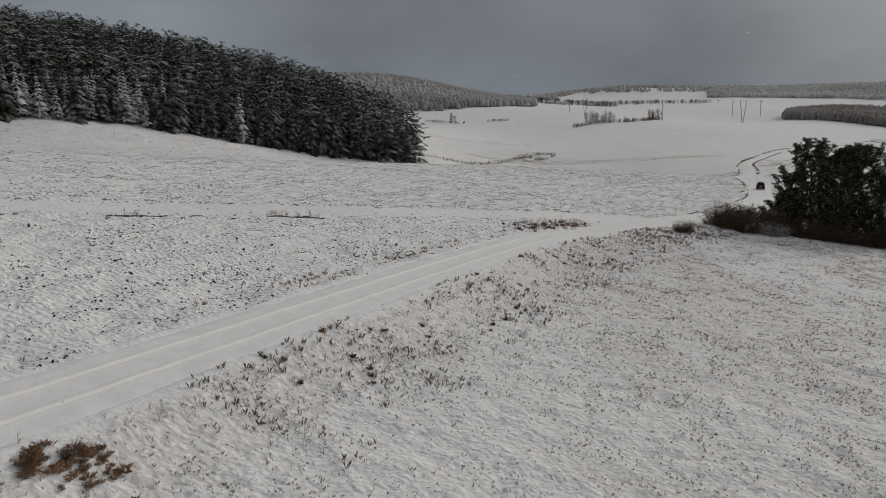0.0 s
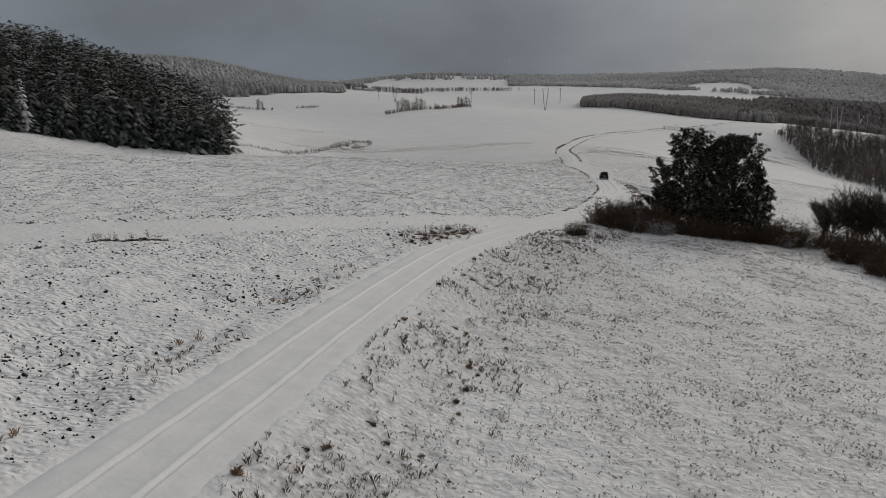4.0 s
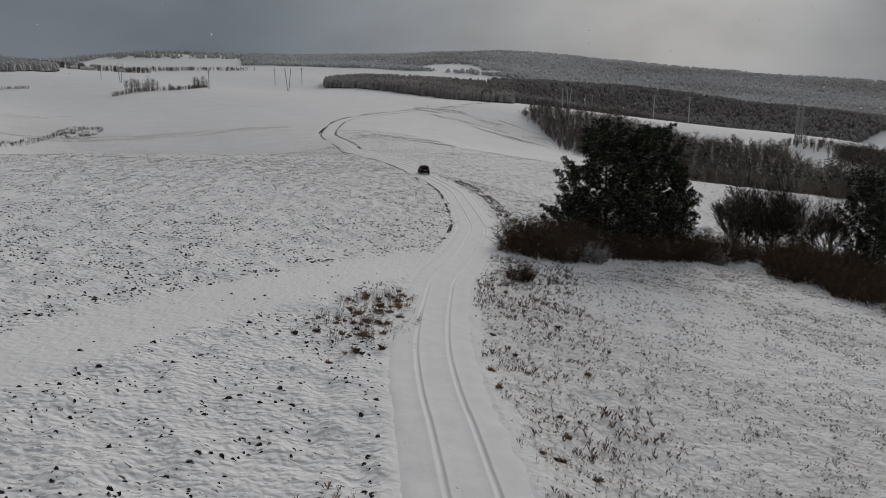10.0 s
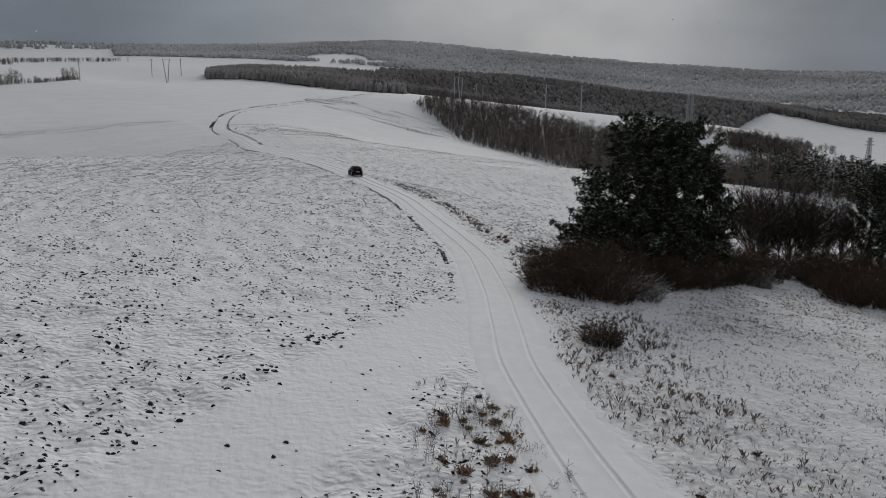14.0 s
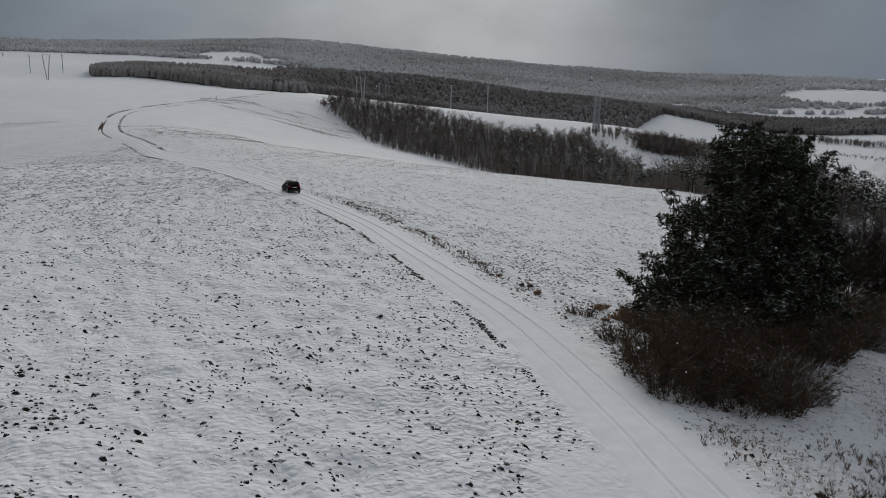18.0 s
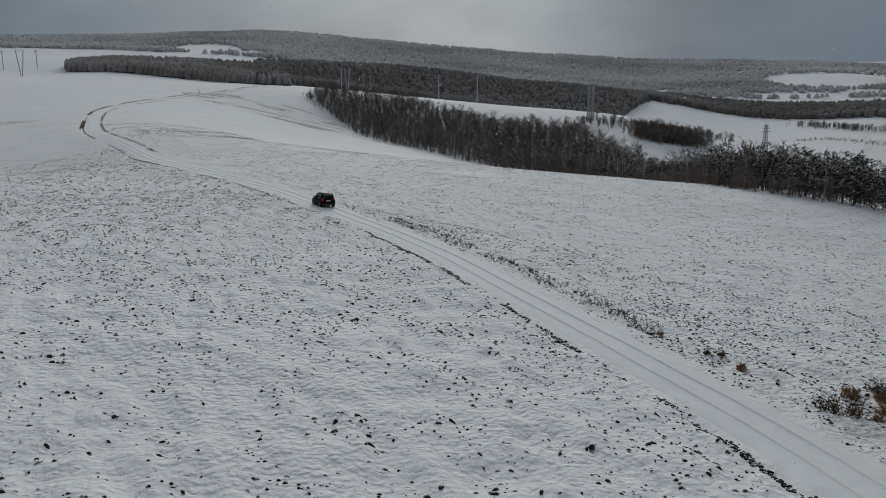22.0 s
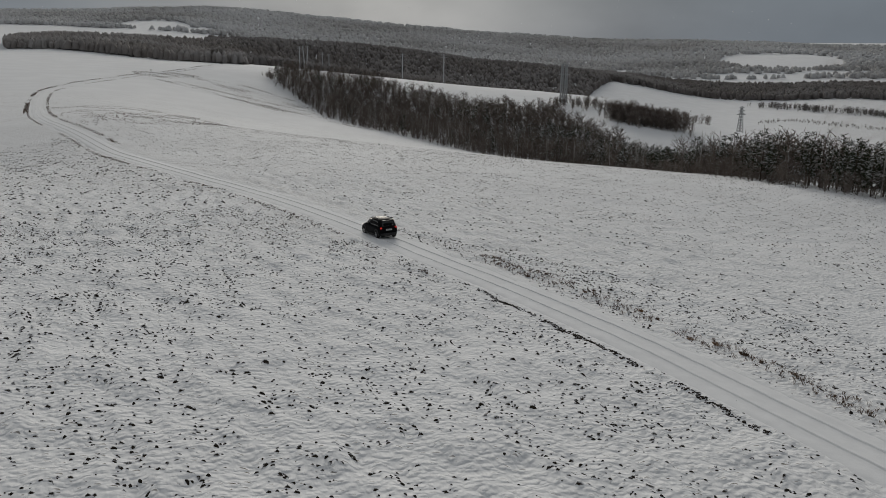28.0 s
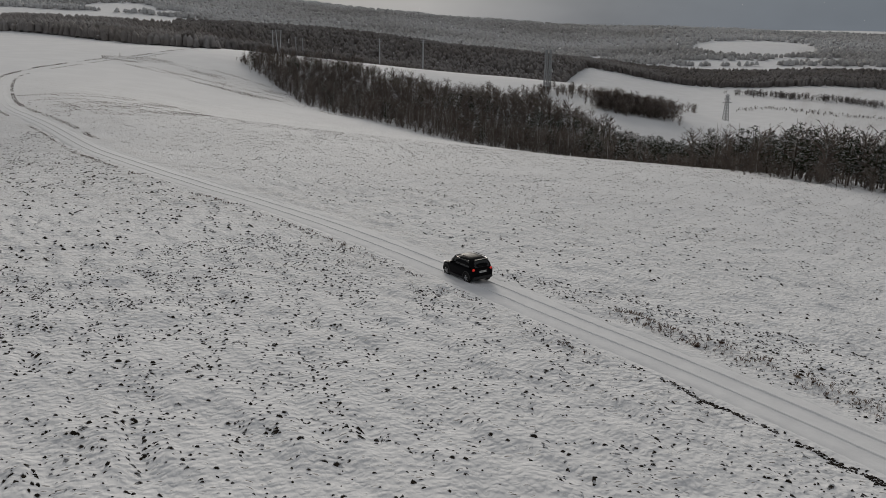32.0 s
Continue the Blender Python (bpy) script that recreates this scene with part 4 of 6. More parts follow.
def copy_shrub(k, x, y, size, label, group):
    e = new("shrub")
    part_of("stem_mass", SHRUBS[k % 7][0], e)
    part_of("twig_mass", SHRUBS[k % 7][1], e)
    e.matrix_basis = pose(x, y, hz(x, y), 0, 0, k * 67 % 360) @ Matrix.Diagonal((size, size, size, 1))
    tagged(e, label, "shrub", group)


# the brown thicket by the road, then the undergrowth below the pines and the dark tangle along the meadow
for k, (x, y) in enumerate([(35.6, 104.4), (37.4, 106.4), (36.8, 102.6), (38.8, 104.4), (40.6, 106.2), (39.8, 108.4), (41.6, 103.4), (42.8, 105.4), (43.4, 108.2), (38.4, 101.8)]):
    copy_shrub(k, x, y, 0.9 + 0.25 * ((k * 37) % 10) / 10, "leafless brown thicket shrub beside the road", "thicket beside the road")
for k in range(13):
    copy_shrub(k + 3, 44.5 + k * 1.25, 104.0 + 0.10 * k + 1.2 * (k % 2), 0.5 + 0.7 * ((k * 53) % 10) / 10, "dark undergrowth shrub below the pines", "undergrowth below the pines")
tangle = [(66.5, 105.5), (64.0, 99), (62.5, 92), (62, 83), (76, 80), (92, 98), (88, 112), (66, 110)]
spots, _r = sown(tangle, 3.3, 77)
spots = np.r_[spots, np.array([(61.6, 105.8), (63.4, 107.2), (60.6, 107.8), (64.8, 106.0)])]
for k, (x, y) in enumerate(spots):
    copy_shrub(k, float(x), float(y), 0.65 + 0.65 * ((k * 29) % 10) / 10, "dark leafless shrub in the tangle along the meadow", "tangle along the meadow")
for k, (x, y, w_, h) in enumerate([(39.6, 101.8, 1.4, 1.9), (41.4, 101.4, 1.4, 1.7), (43.0, 102.4, 1.2, 1.5), (60.4, 104.0, 1.2, 1.6)]):
    set_shrub(340 + k, x, y, w_, h, 120, "leafless shrub white with snow under the pines", "snowy shrubs", M_FROST)
set_shrub(350, 28.3, 94.0, 1.2, 1.35, 200, "low dark twiggy bush at the meadow's corner")
set_shrub(351, 30.4, 92.6, 0.6, 0.6, 60, "small twiggy bush beside the larger one")
set_shrub(352, 45.5, 116.5, 1.0, 1.0, 90, "low brown bush beside the road's verge", "bushes by the verge")
set_shrub(353, 42.4, 112.0, 1.2, 1.2, 100, "low rusty bush beside the road's verge", "bushes by the verge")
for k, (x, y, w_, h) in enumerate([(49.6, 113.4, 1.3, 1.5), (47.0, 113.2, 1.0, 1.1), (50.6, 116.0, 0.9, 0.9)]):
    set_shrub(360 + k, x, y, w_, h, 110, "low rusty bush beside the pines", "bushes by the verge")

# ---- clods, tufts and weeds ----
def lump_shape(seed):
    rng = random.Random(seed)
    v = [(rng.uniform(-0.1, 0.1), rng.uniform(-0.1, 0.1), rng.uniform(0.45, 0.75))]
    for k in range(6):
        a = (k + rng.uniform(-0.35, 0.35)) * 1.0472
        r = rng.uniform(0.45, 1.0)
        v.append((math.cos(a) * r, math.sin(a) * r * 0.75, rng.uniform(-0.25, 0.12)))
    for k in range(6):
        a = (k + 0.5) * 1.0472
        v.append((math.cos(a) * 0.5, math.sin(a) * 0.4, rng.uniform(0.30, 0.55)))
    f = []
    for k in range(6):
        j = (k + 1) % 6
        f += [(0, 7 + k, 7 + j), (1 + j, 7 + j, 7 + k), (1 + k, 1 + j, 7 + k)]
    return np.array(v), np.array(f)


def surface(x, y):
    """Height of the built ground mesh."""
    i = np.clip(np.searchsorted(gx, x) - 1, 0, nx - 2)
    j = np.clip(np.searchsorted(gy, y) - 1, 0, ny - 2)
    u, v = (x - gx[i]) / (gx[i + 1] - gx[i]), (y - gy[j]) / (gy[j + 1] - gy[j])
    Z = gz_.reshape(GX.shape)
    return Z[j, i] * (1 - u) * (1 - v) + Z[j, i + 1] * u * (1 - v) + Z[j + 1, i] * (1 - u) * v + Z[j + 1, i + 1] * u * v


def look_up(field, x, y):
    i = np.clip(np.searchsorted(gx, x), 0, nx - 1)
    j = np.clip(np.searchsorted(gy, y), 0, ny - 1)
    return field.reshape(GX.shape)[j, i]


def strew(name, shapes, x, y, size, flat, material, label, category, seed, sink=0.15, heading=None):
    rng = np.random.default_rng(seed)
    z = surface(x, y) - sink * size * flat
    p = np.c_[x, y, z]
    pick = rng.integers(0, len(shapes), len(x))
    vs, fs, n = [], [], 0
    for k, (bv, bf) in enumerate(shapes):
        q = pick == k
        if q.any():
            v, f = scatter(bv, bf, p[q], rng.uniform(0, 6.28, q.sum()) if heading is None else rng.normal(heading, 0.45, q.sum()), size[q], (size * flat)[q])
            vs.append(v)
            fs.append(f + n)
            n += len(v)
    return tagged(new(name, mesh_of(name, np.concatenate(vs), np.concatenate(fs), material)), label, category, kind="stuff")


CLODS = [lump_shape(k) for k in range(8)]


def scarp_shape(seed, segs=4):
    """A clod's bare crest in a short arc, with a tail of blown snow below it."""
    rng = random.Random(seed)
    v, f = [], []
    span = rng.uniform(0.8, 1.35)
    for k in range(segs + 1):
        a = (k / segs * 2 - 1) * span
        r = rng.uniform(0.75, 1.25)
        x, y = math.sin(a) * r, math.cos(a) * r * 0.8 - 0.4
        h = (0.35 + 0.55 * rng.random()) * math.cos(a / span * 1.3)
        drop = h * rng.uniform(0.45, 0.75)
        v += [(x, y + 0.16, -0.35), (x, y + 0.03, h), (x, y - 0.12, drop - 0.04), (x * 0.8, y - 2.2 + rng.uniform(-0.5, 0.5), -0.35)]
    for k in range(segs):
        a, b = 4 * k, 4 * k + 4
        f += [(a, b + 1, b), (a, a + 1, b + 1), (a + 1, b + 2, b + 1), (a + 1, a + 2, b + 2), (a + 2, b + 3, b + 2), (a + 2, a + 3, b + 3)]
    return np.array(v), np.array(f)


SCARPS = [scarp_shape(k, 3) for k in range(12)]
SMALL_SCARPS = [scarp_shape(20 + k, 2) for k in range(8)]
LEE = -0.54
rng_c = np.random.default_rng(12)
n_try = 230000
cx, cy = rng_c.uniform(-45, 75, n_try), rng_c.uniform(22, 200, n_try)
def flock(x, y, seed, lo=0.42, hi=0.62):
    """Where they gather, in bands drawn out by the wind."""
    u, w = x * c30 - y * s30, x * s30 + y * c30
    return smooth(fbm(u / 1.3, w / 2.6, seed, 3), lo - 0.08, hi) * (0.5 + 0.5 * smooth(fbm(x / 14, y / 14, seed + 9, 2), 0.3, 0.6))


chance = look_up(plough, cx, cy) * look_up(calm, cx, cy) * flock(cx, cy, 101)
k = rng_c.random(n_try) < chance * 0.66
strew("soil_edges", SCARPS, cx[k], cy[k], np.minimum(rng_c.gamma(2.0, 0.018, k.sum()) + 0.038, 0.15), 1.0, M_EARTH, "small dark edges of ploughed earth breaking through the snow", "clods", 1, 0.1, LEE)
k = rng_c.random(n_try) < look_up(plough, cx, cy) * look_up(calm, cx, cy) * (0.012 + 0.02 * smooth(cy - 0.72 * cx, 78, 92) * (1 - smooth(cy, 100, 115))) * (0.3 + 0.9 * flock(cx, cy, 105))
strew("soil_clods", CLODS, cx[k], cy[k], np.minimum(rng_c.gamma(2.0, 0.022, k.sum()) + 0.04, 0.16), 0.8, M_CLOD, "dark clods of ploughed earth poking through the snow", "clods", 2)
chance = look_up(light, cx, cy) * look_up(calm, cx, cy) * flock(cx, cy, 103, 0.36, 0.58)
k = (rng_c.random(n_try) < chance * 0.9) & (cx > -20)
strew("stubble_edges", SCARPS, cx[k], cy[k], np.minimum(rng_c.gamma(2.0, 0.018, k.sum()) + 0.038, 0.15), 1.0, M_EARTH, "small dark stubble stumps and broken edges in the snow", "clods", 3, 0.1, LEE)
ex, ey = rng_c.uniform(-135, 120, 120000), rng_c.uniform(50, 330, 120000)
k = (rng_c.random(120000) < 0.9 * np.clip(look_up(plough, ex, ey) + look_up(light, ex, ey), 0, 1) * look_up(left, ex, ey) * look_up(calm, ex, ey) * flock(ex, ey, 109, 0.38, 0.6)) & ((ex < -45) | (ey > 200))
strew("far_soil_edges", SMALL_SCARPS, ex[k], ey[k], rng_c.uniform(0.08, 0.22, k.sum()), 1.0, M_EARTH, "rows of dark earth breaking through the snow across the ploughed slope", "clods", 16, 0.1, LEE)
fx2, fy2 = rng_c.uniform(50, 250, 110000), rng_c.uniform(105, 380, 110000)
k = (rng_c.random(110000) < 0.5 * flock(fx2, fy2, 107, 0.36, 0.58)) & (offset(ROAD, fx2, fy2)[0] > 6) & (fx2 + 0.35 * fy2 < 335) & ~((fx2 < 75) & (fy2 < 200) & (rng_c.random(110000) < 0.6)) & ~inside(poly_e, fx2, fy2)
strew("field_stubble", SMALL_SCARPS, fx2[k], fy2[k], rng_c.uniform(0.07, 0.19, k.sum()), 0.9, M_EARTH, "rows of dark stubble stumps across the snowy field", "clods", 4, 0.1, LEE)


def tuft_shape(seed, blades=7, spread=0.42, stiff=0.0):
    """A tuft of dry blades, one metre high."""
    rng = random.Random(seed)
    v, f = [], []
    for k in range(blades):
        a = rng.uniform(0, 6.28)
        c, s = math.cos(a), math.sin(a)
        b = Vector((rng.uniform(-0.12, 0.12), rng.uniform(-0.12, 0.12), -0.1))
        r = spread * rng.uniform(0.1, 1.0)
        h = rng.uniform(0.5, 1.0)
        w = rng.uniform(0.010, 0.024)
        m = b + Vector((c * r * 0.35, s * r * 0.35, h * 0.65))
        e = b + Vector((c * r, s * r, h * (1 - (1 - stiff) * 0.35 * r)))
        n = len(v)
        v += [b + Vector((-s * w, c * w, 0)), b + Vector((s * w, -c * w, 0)), m, e]
        f += [(n, n + 1, n + 2), (n + 2, n + 1, n + 3)]
    return np.array([tuple(q) for q in v]), np.array(f)


def weed_shape(seed):
    """A dead weed: thin stems, side twigs and seed heads."""
    rng = random.Random(seed)
    s = Soup()
    for _ in range(3):
        p = Vector((rng.uniform(-0.10, 0.10), rng.uniform(-0.10, 0.10), -0.1))
        d = Vector((rng.uniform(-0.4, 0.4), rng.uniform(-0.4, 0.4), 1)).normalized()
        q = p + d * rng.uniform(0.55, 1.0)
        s.stick(p, q, 0.011, 0.006, 3)
        for _ in range(6):
            o = p.lerp(q, rng.uniform(0.3, 1.0))
            e = o + Vector((rng.uniform(-0.3, 0.3), rng.uniform(-0.3, 0.3), rng.uniform(0.02, 0.22)))
            s.blade(o, e, rng.uniform(0.006, 0.013))
            s.blade(e, o.lerp(e, 0.75) + Vector((0, 0, 0.04)), 0.011)
    return s.arrays()


TUFTS = [tuft_shape(k) for k in range(6)]
CURLS = [tuft_shape(80 + k, 7, 0.62) for k in range(6)]
BLADES = [tuft_shape(50 + k, 4, 0.55) for k in range(6)]
WEEDS = [weed_shape(k) for k in range(6)]
# short grass on the meadow
n_try = 300000
mx, my = rng_c.uniform(-20, 92, n_try), rng_c.uniform(8, 108, n_try)
dens = look_up(meadow, mx, my) * (0.10 + 0.9 * look_up(straw, mx, my))
thick_ = 0.10 + 0.90 * smooth(fbm(mx / 1.5, my / 1.5, 111, 3), 0.42, 0.62)
k = rng_c.random(n_try) < dens * 0.62 * thick_
strew("meadow_grass", BLADES, mx[k], my[k], rng_c.uniform(0.07, 0.20, k.sum()), 1.0, M_HAY, "short dry straw-coloured grass standing out of thin snow", "grass", 3, 0.0)
k = rng_c.random(n_try) < dens * 0.13 * thick_
strew("meadow_weeds", WEEDS, mx[k], my[k], np.minimum(rng_c.gamma(2.5, 0.045, k.sum()) + 0.06, 0.42), 1.0, M_WEED, "thin dead weeds standing in the snowy meadow", "weeds", 4, 0.0)


def oval(x0, y0, wx, wy, turn, n, seed):
    rng = np.random.default_rng(seed)
    a, q = rng.uniform(0, 6.28, n), np.sqrt(rng.random(n))
    u, v = np.cos(a) * q * wx, np.sin(a) * q * wy
    c, s = math.cos(radians(turn)), math.sin(radians(turn))
    return x0 + u * c - v * s, y0 + u * s + v * c, rng


def along(lo, hi, off_lo, off_hi, n, seed):
    """Places strewn along the road, between two stretches of its run (by y) and two offsets."""
    rng = np.random.default_rng(seed)
    L_ = spline(ROAD_BENDS, 0.5)
    L_ = L_[(L_[:, 1] > lo) & (L_[:, 1] < hi)]
    i = rng.integers(0, len(L_) - 1, n)
    t = L_[i + 1] - L_[i]
    t /= np.hypot(t[:, 0], t[:, 1])[:, None]
    o, s = rng.uniform(off_lo, off_hi, n), rng.uniform(0, 0.6, n)
    return L_[i, 0] + t[:, 1] * o + t[:, 0] * s, L_[i, 1] - t[:, 0] * o + t[:, 1] * s, rng


x, y, r = along(14, 104, 2.1, 10.5, 1900, 1)
g_ = fbm(x / 2.5, y / 2.5, 5, 2)
k = g_ > 0.5
strew("bank_weeds", WEEDS, x[k], y[k], r.uniform(0.12, 0.48, k.sum()), 1.0, M_WEED, "dead dark weeds on the snowy bank beside the road", "weeds", 5, 0.0)
x, y, r = along(14, 104, 2.1, 9.0, 2600, 2)
k = fbm(x / 2.5, y / 2.5, 8, 2) > 0.56
strew("bank_grass", TUFTS, x[k], y[k], r.uniform(0.15, 0.42, k.sum()), 1.0, M_HAY, "tufts of dry grass on the snowy bank beside the road", "grass", 6, 0.0)
x, y, r = along(116, 172, 3.5, 5.1, 330, 3)
k = fbm(y / 3.5, y * 0, 15, 2) * (1.1 - np.abs((y - 143) / 60)) > 0.40
strew("verge_weeds", WEEDS, x[k], y[k], r.uniform(0.2, 0.45, k.sum()), 1.0, M_WEED, "dead brown weeds in a line along the road's verge", "weeds", 7, 0.0)
x, y, r = along(116, 172, 3.4, 5.2, 520, 4)
k = fbm(y / 3.5, y * 0, 15, 2) * (1.1 - np.abs((y - 143) / 60)) > 0.38
strew("verge_grass", TUFTS, x[k], y[k], r.uniform(0.15, 0.4, k.sum()), 1.0, M_HAY, "brown dry grass along the road's verge", "grass", 8, 0.0)
x, y, r = along(20, 90, -4.6, -2.5, 420, 5)
k = fbm(y / 2.0, y * 0, 25, 2) > 0.52
strew("field_edge_grass", TUFTS, x[k], y[k], r.uniform(0.2, 0.4, k.sum()), 1.0, M_STRAW, "sparse dry grass between the road and the field", "grass", 9, 0.0)
# the broken furrow along the road and the lane
x, y, r = along(103, 165, -2.75, -2.45, 2600, 6)
k = fbm(y / 2.6, y * 0, 35, 4) + r.uniform(-0.12, 0.12, len(y)) > 0.50
strew("furrow_clods", CLODS, x[k], y[k], np.minimum(r.gamma(3.0, 0.016, k.sum()) + 0.045, 0.14), 0.9, M_CLOD, "broken line of dark clods along the field's furrow", "clods", 10)


def beside_lane(off_lo, off_hi, s_lo, s_hi, n, seed):
    rng = np.random.default_rng(seed)
    L_ = spline([tuple(q) for q in LANE[::2]], 0.5)
    i = rng.integers(int(len(L_) * s_lo), int(len(L_) * s_hi) - 1, n)
    t = L_[i + 1] - L_[i]
    t /= np.hypot(t[:, 0], t[:, 1])[:, None]
    o, s = rng.uniform(off_lo, off_hi, n), rng.uniform(0, 0.6, n)
    return L_[i, 0] + t[:, 1] * o + t[:, 0] * s, L_[i, 1] - t[:, 0] * o + t[:, 1] * s, rng


x, y, r = beside_lane(-4.3, -2.7, 0.3, 0.98, 700, 7)
k = fbm(x / 0.8, y / 0.8, 45, 2) > 0.55
strew("lane_clods", CLODS, x[k], y[k], np.minimum(r.gamma(2.2, 0.035, k.sum()) + 0.05, 0.24), 0.75, M_CLOD, "dark clods turned up along the edge of the lane", "clods", 11)
x, y, r = beside_lane(3.7, 4.05, 0.18, 0.66, 1500, 8)
k = fbm(x / 2.2, y * 0, 46, 2) > 0.42
strew("ditch_clods", CLODS, x[k], y[k], np.minimum(r.gamma(3.0, 0.02, k.sum()) + 0.06, 0.17), 0.9, M_CLOD, "dark broken furrow beside the snowy lane", "clods", 12)

x, y, r = oval(11, 84, 6.5, 3.2, 48, 420, 61)
k = fbm(x / 1.2, y / 1.2, 66, 2) > 0.45
strew("island_pits", SCARPS, x[k], y[k], r.uniform(0.025, 0.08, k.sum()), 0.9, M_EARTH, "dark pits in the lumpy snow round the junction's tufts", "clods", 14, 0.1, LEE)
x, y, r = along(14, 125, 2.0, 9.5, 2400, 62)
k = fbm(x / 1.4, y / 1.4, 67, 2) > 0.5
strew("bank_pits", SCARPS, x[k], y[k], r.uniform(0.02, 0.06, k.sum()), 0.9, M_WEED, "dark pits and dead leaves in the snow of the bank", "clods", 15, 0.1, LEE)

x, y, r = oval(12.0, 84.2, 6.5, 2.6, 50, 340, 63)
k = fbm(x / 1.1, y / 1.1, 68, 2) > 0.47
strew("island_weeds", WEEDS, x[k], y[k], r.uniform(0.2, 0.7, k.sum()), 1.0, M_WEED, "dead weed stems standing in the snow of the junction's island", "weeds", 17, 0.0)
# tufts that stand alone: the island at the junction, the bank and the verge
def grass_clump(seed, width, height, blades, material, weeds=0):
    rng = random.Random(seed)
    s, w = Soup(), Soup()
    for _ in range(blades):
        bv, bf = CURLS[rng.randrange(6)]
        a, r_ = rng.uniform(0, 6.28), width * math.sqrt(rng.random())
        h = height * rng.uniform(0.5, 1.0)
        rot = np.array(Euler((rng.uniform(-0.25, 0.25), rng.uniform(-0.25, 0.25), rng.uniform(0, 6.28))).to_matrix())
        s.add(bv @ rot.T * h + np.array((math.cos(a) * r_, math.sin(a) * r_, 0)), bf)
    for _ in range(weeds):
        bv, bf = WEEDS[rng.randrange(6)]
        a, r_ = rng.uniform(0, 6.28), width * math.sqrt(rng.random())
        w.add(bv * height * rng.uniform(0.8, 1.4) + np.array((math.cos(a) * r_, math.sin(a) * r_, 0)), bf)
    return s.mesh("blade_mass", material), (w.mesh("stem_mass", M_WEED) if weeds else None)


CLUMPS = [grass_clump(k, 0.27, 0.52, 16, m_, wd) for k, (m_, wd) in enumerate([(M_RUST, 3), (M_STRAW, 3), (M_RUST, 2), (M_STRAW, 5), (M_WEED, 4), (M_RUST, 0)])]


def set_clump(x, y, kind, size, label, group, squat=1.0):
    e = new("grass_tuft")
    part_of("blade_mass", CLUMPS[kind][0], e)
    if CLUMPS[kind][1]:
        part_of("stem_mass", CLUMPS[kind][1], e)
    z = float(surface(np.array([x]), np.array([y]))[0])
    e.matrix_basis = pose(x, y, z - 0.03, 0, 0, (x * 97 + y * 31) % 360) @ Matrix.Diagonal((size, size, size * squat, 1))
    tagged(e, label, "grass tuft", group)


rng0 = random.Random(44)
for k in range(58):
    f = rng0.random()
    x, y = 8.6 + 8.0 * f + rng0.gauss(0, 1.2) - 0.8 * (1 - f), 79.5 + 9.6 * f + rng0.gauss(0, 1.3)
    set_clump(x, y, rng0.choice((0, 1, 2, 3, 4, 4)), rng0.uniform(0.3, 0.85), "tuft of rusty dry grass and weeds on the junction's island", "grass tufts at the junction")
for k in range(56):
    yy = rng0.uniform(20, 100)
    i = int(np.argmin(np.abs(line[:, 1] - yy)))
    o = rng0.uniform(2.3, 7.5)
    x, y = line[i, 0] + tang[i, 1] * o, line[i, 1] - tang[i, 0] * o
    set_clump(float(x), float(y), rng0.choice((0, 1, 3, 4, 4, 4, 4)), rng0.uniform(0.25, 0.65), "clump of dry grass and dead stems on the road bank", "grass tufts on the bank")
for k in range(44):
    f = rng0.uniform(-1, 1)
    set_clump(-10.8 + 1.0 * f + rng0.gauss(0, 0.3), 21.2 + 0.9 * f + rng0.gauss(0, 0.4), rng0.choice((0, 1, 1, 3, 5, 5)), rng0.uniform(0.5, 1.0), "flattened mat of rust-brown dry grass under thin snow", "brown grass beside the road", 0.62)
for k in range(18):
    yy = 122 + 44 * rng0.random()
    i = int(np.argmin(np.abs(line[:, 1] - yy)))
    o = rng0.uniform(3.7, 5.1)
    x, y = line[i, 0] + tang[i, 1] * o, line[i, 1] - tang[i, 0] * o
    set_clump(float(x), float(y), rng0.choice((0, 1, 4, 4)), rng0.uniform(0.35, 0.75), "clump of brown weeds along the verge", "weeds along the verge")

for k in range(34):
    set_clump(48.2 + rng0.gauss(0, 1.3), 114.6 + rng0.gauss(0, 1.9), rng0.choice((0, 2, 2, 4)), rng0.uniform(0.7, 1.4), "rust-brown clump of dead grass below the pines", "rusty grass by the thicket")

x, y, r = beside_lane(3.4, 4.4, 0.22, 0.66, 150, 18)
k = fbm(x / 2.2, y * 0, 46, 2) > 0.46
strew("ditch_weeds", WEEDS, x[k], y[k], r.uniform(0.3, 0.7, k.sum()), 1.0, M_WEED, "dead weeds in the furrow beside the lane", "weeds", 13, 0.0)


def far_height(x, y):
    return land(x, y) + swell_z(x, y)


def far_tufts(name, x, y, size, flat, material, label, seed, shapes=None):
    rng = np.random.default_rng(seed)
    shapes = shapes or TUFTS
    p = np.c_[x, y, far_height(x, y)]
    pick = rng.integers(0, len(shapes), len(x))
    vs, fs, n = [], [], 0
    for k, (bv, bf) in enumerate(shapes):
        q = pick == k
        if q.any():
            v, f = scatter(bv, bf, p[q], rng.uniform(0, 6.28, q.sum()), size[q], size[q] * flat)
            vs.append(v)
            fs.append(f + n)
            n += len(v)
    return tagged(new(name, mesh_of(name, np.concatenate(vs), np.concatenate(fs), material)), label, "grass", kind="stuff")


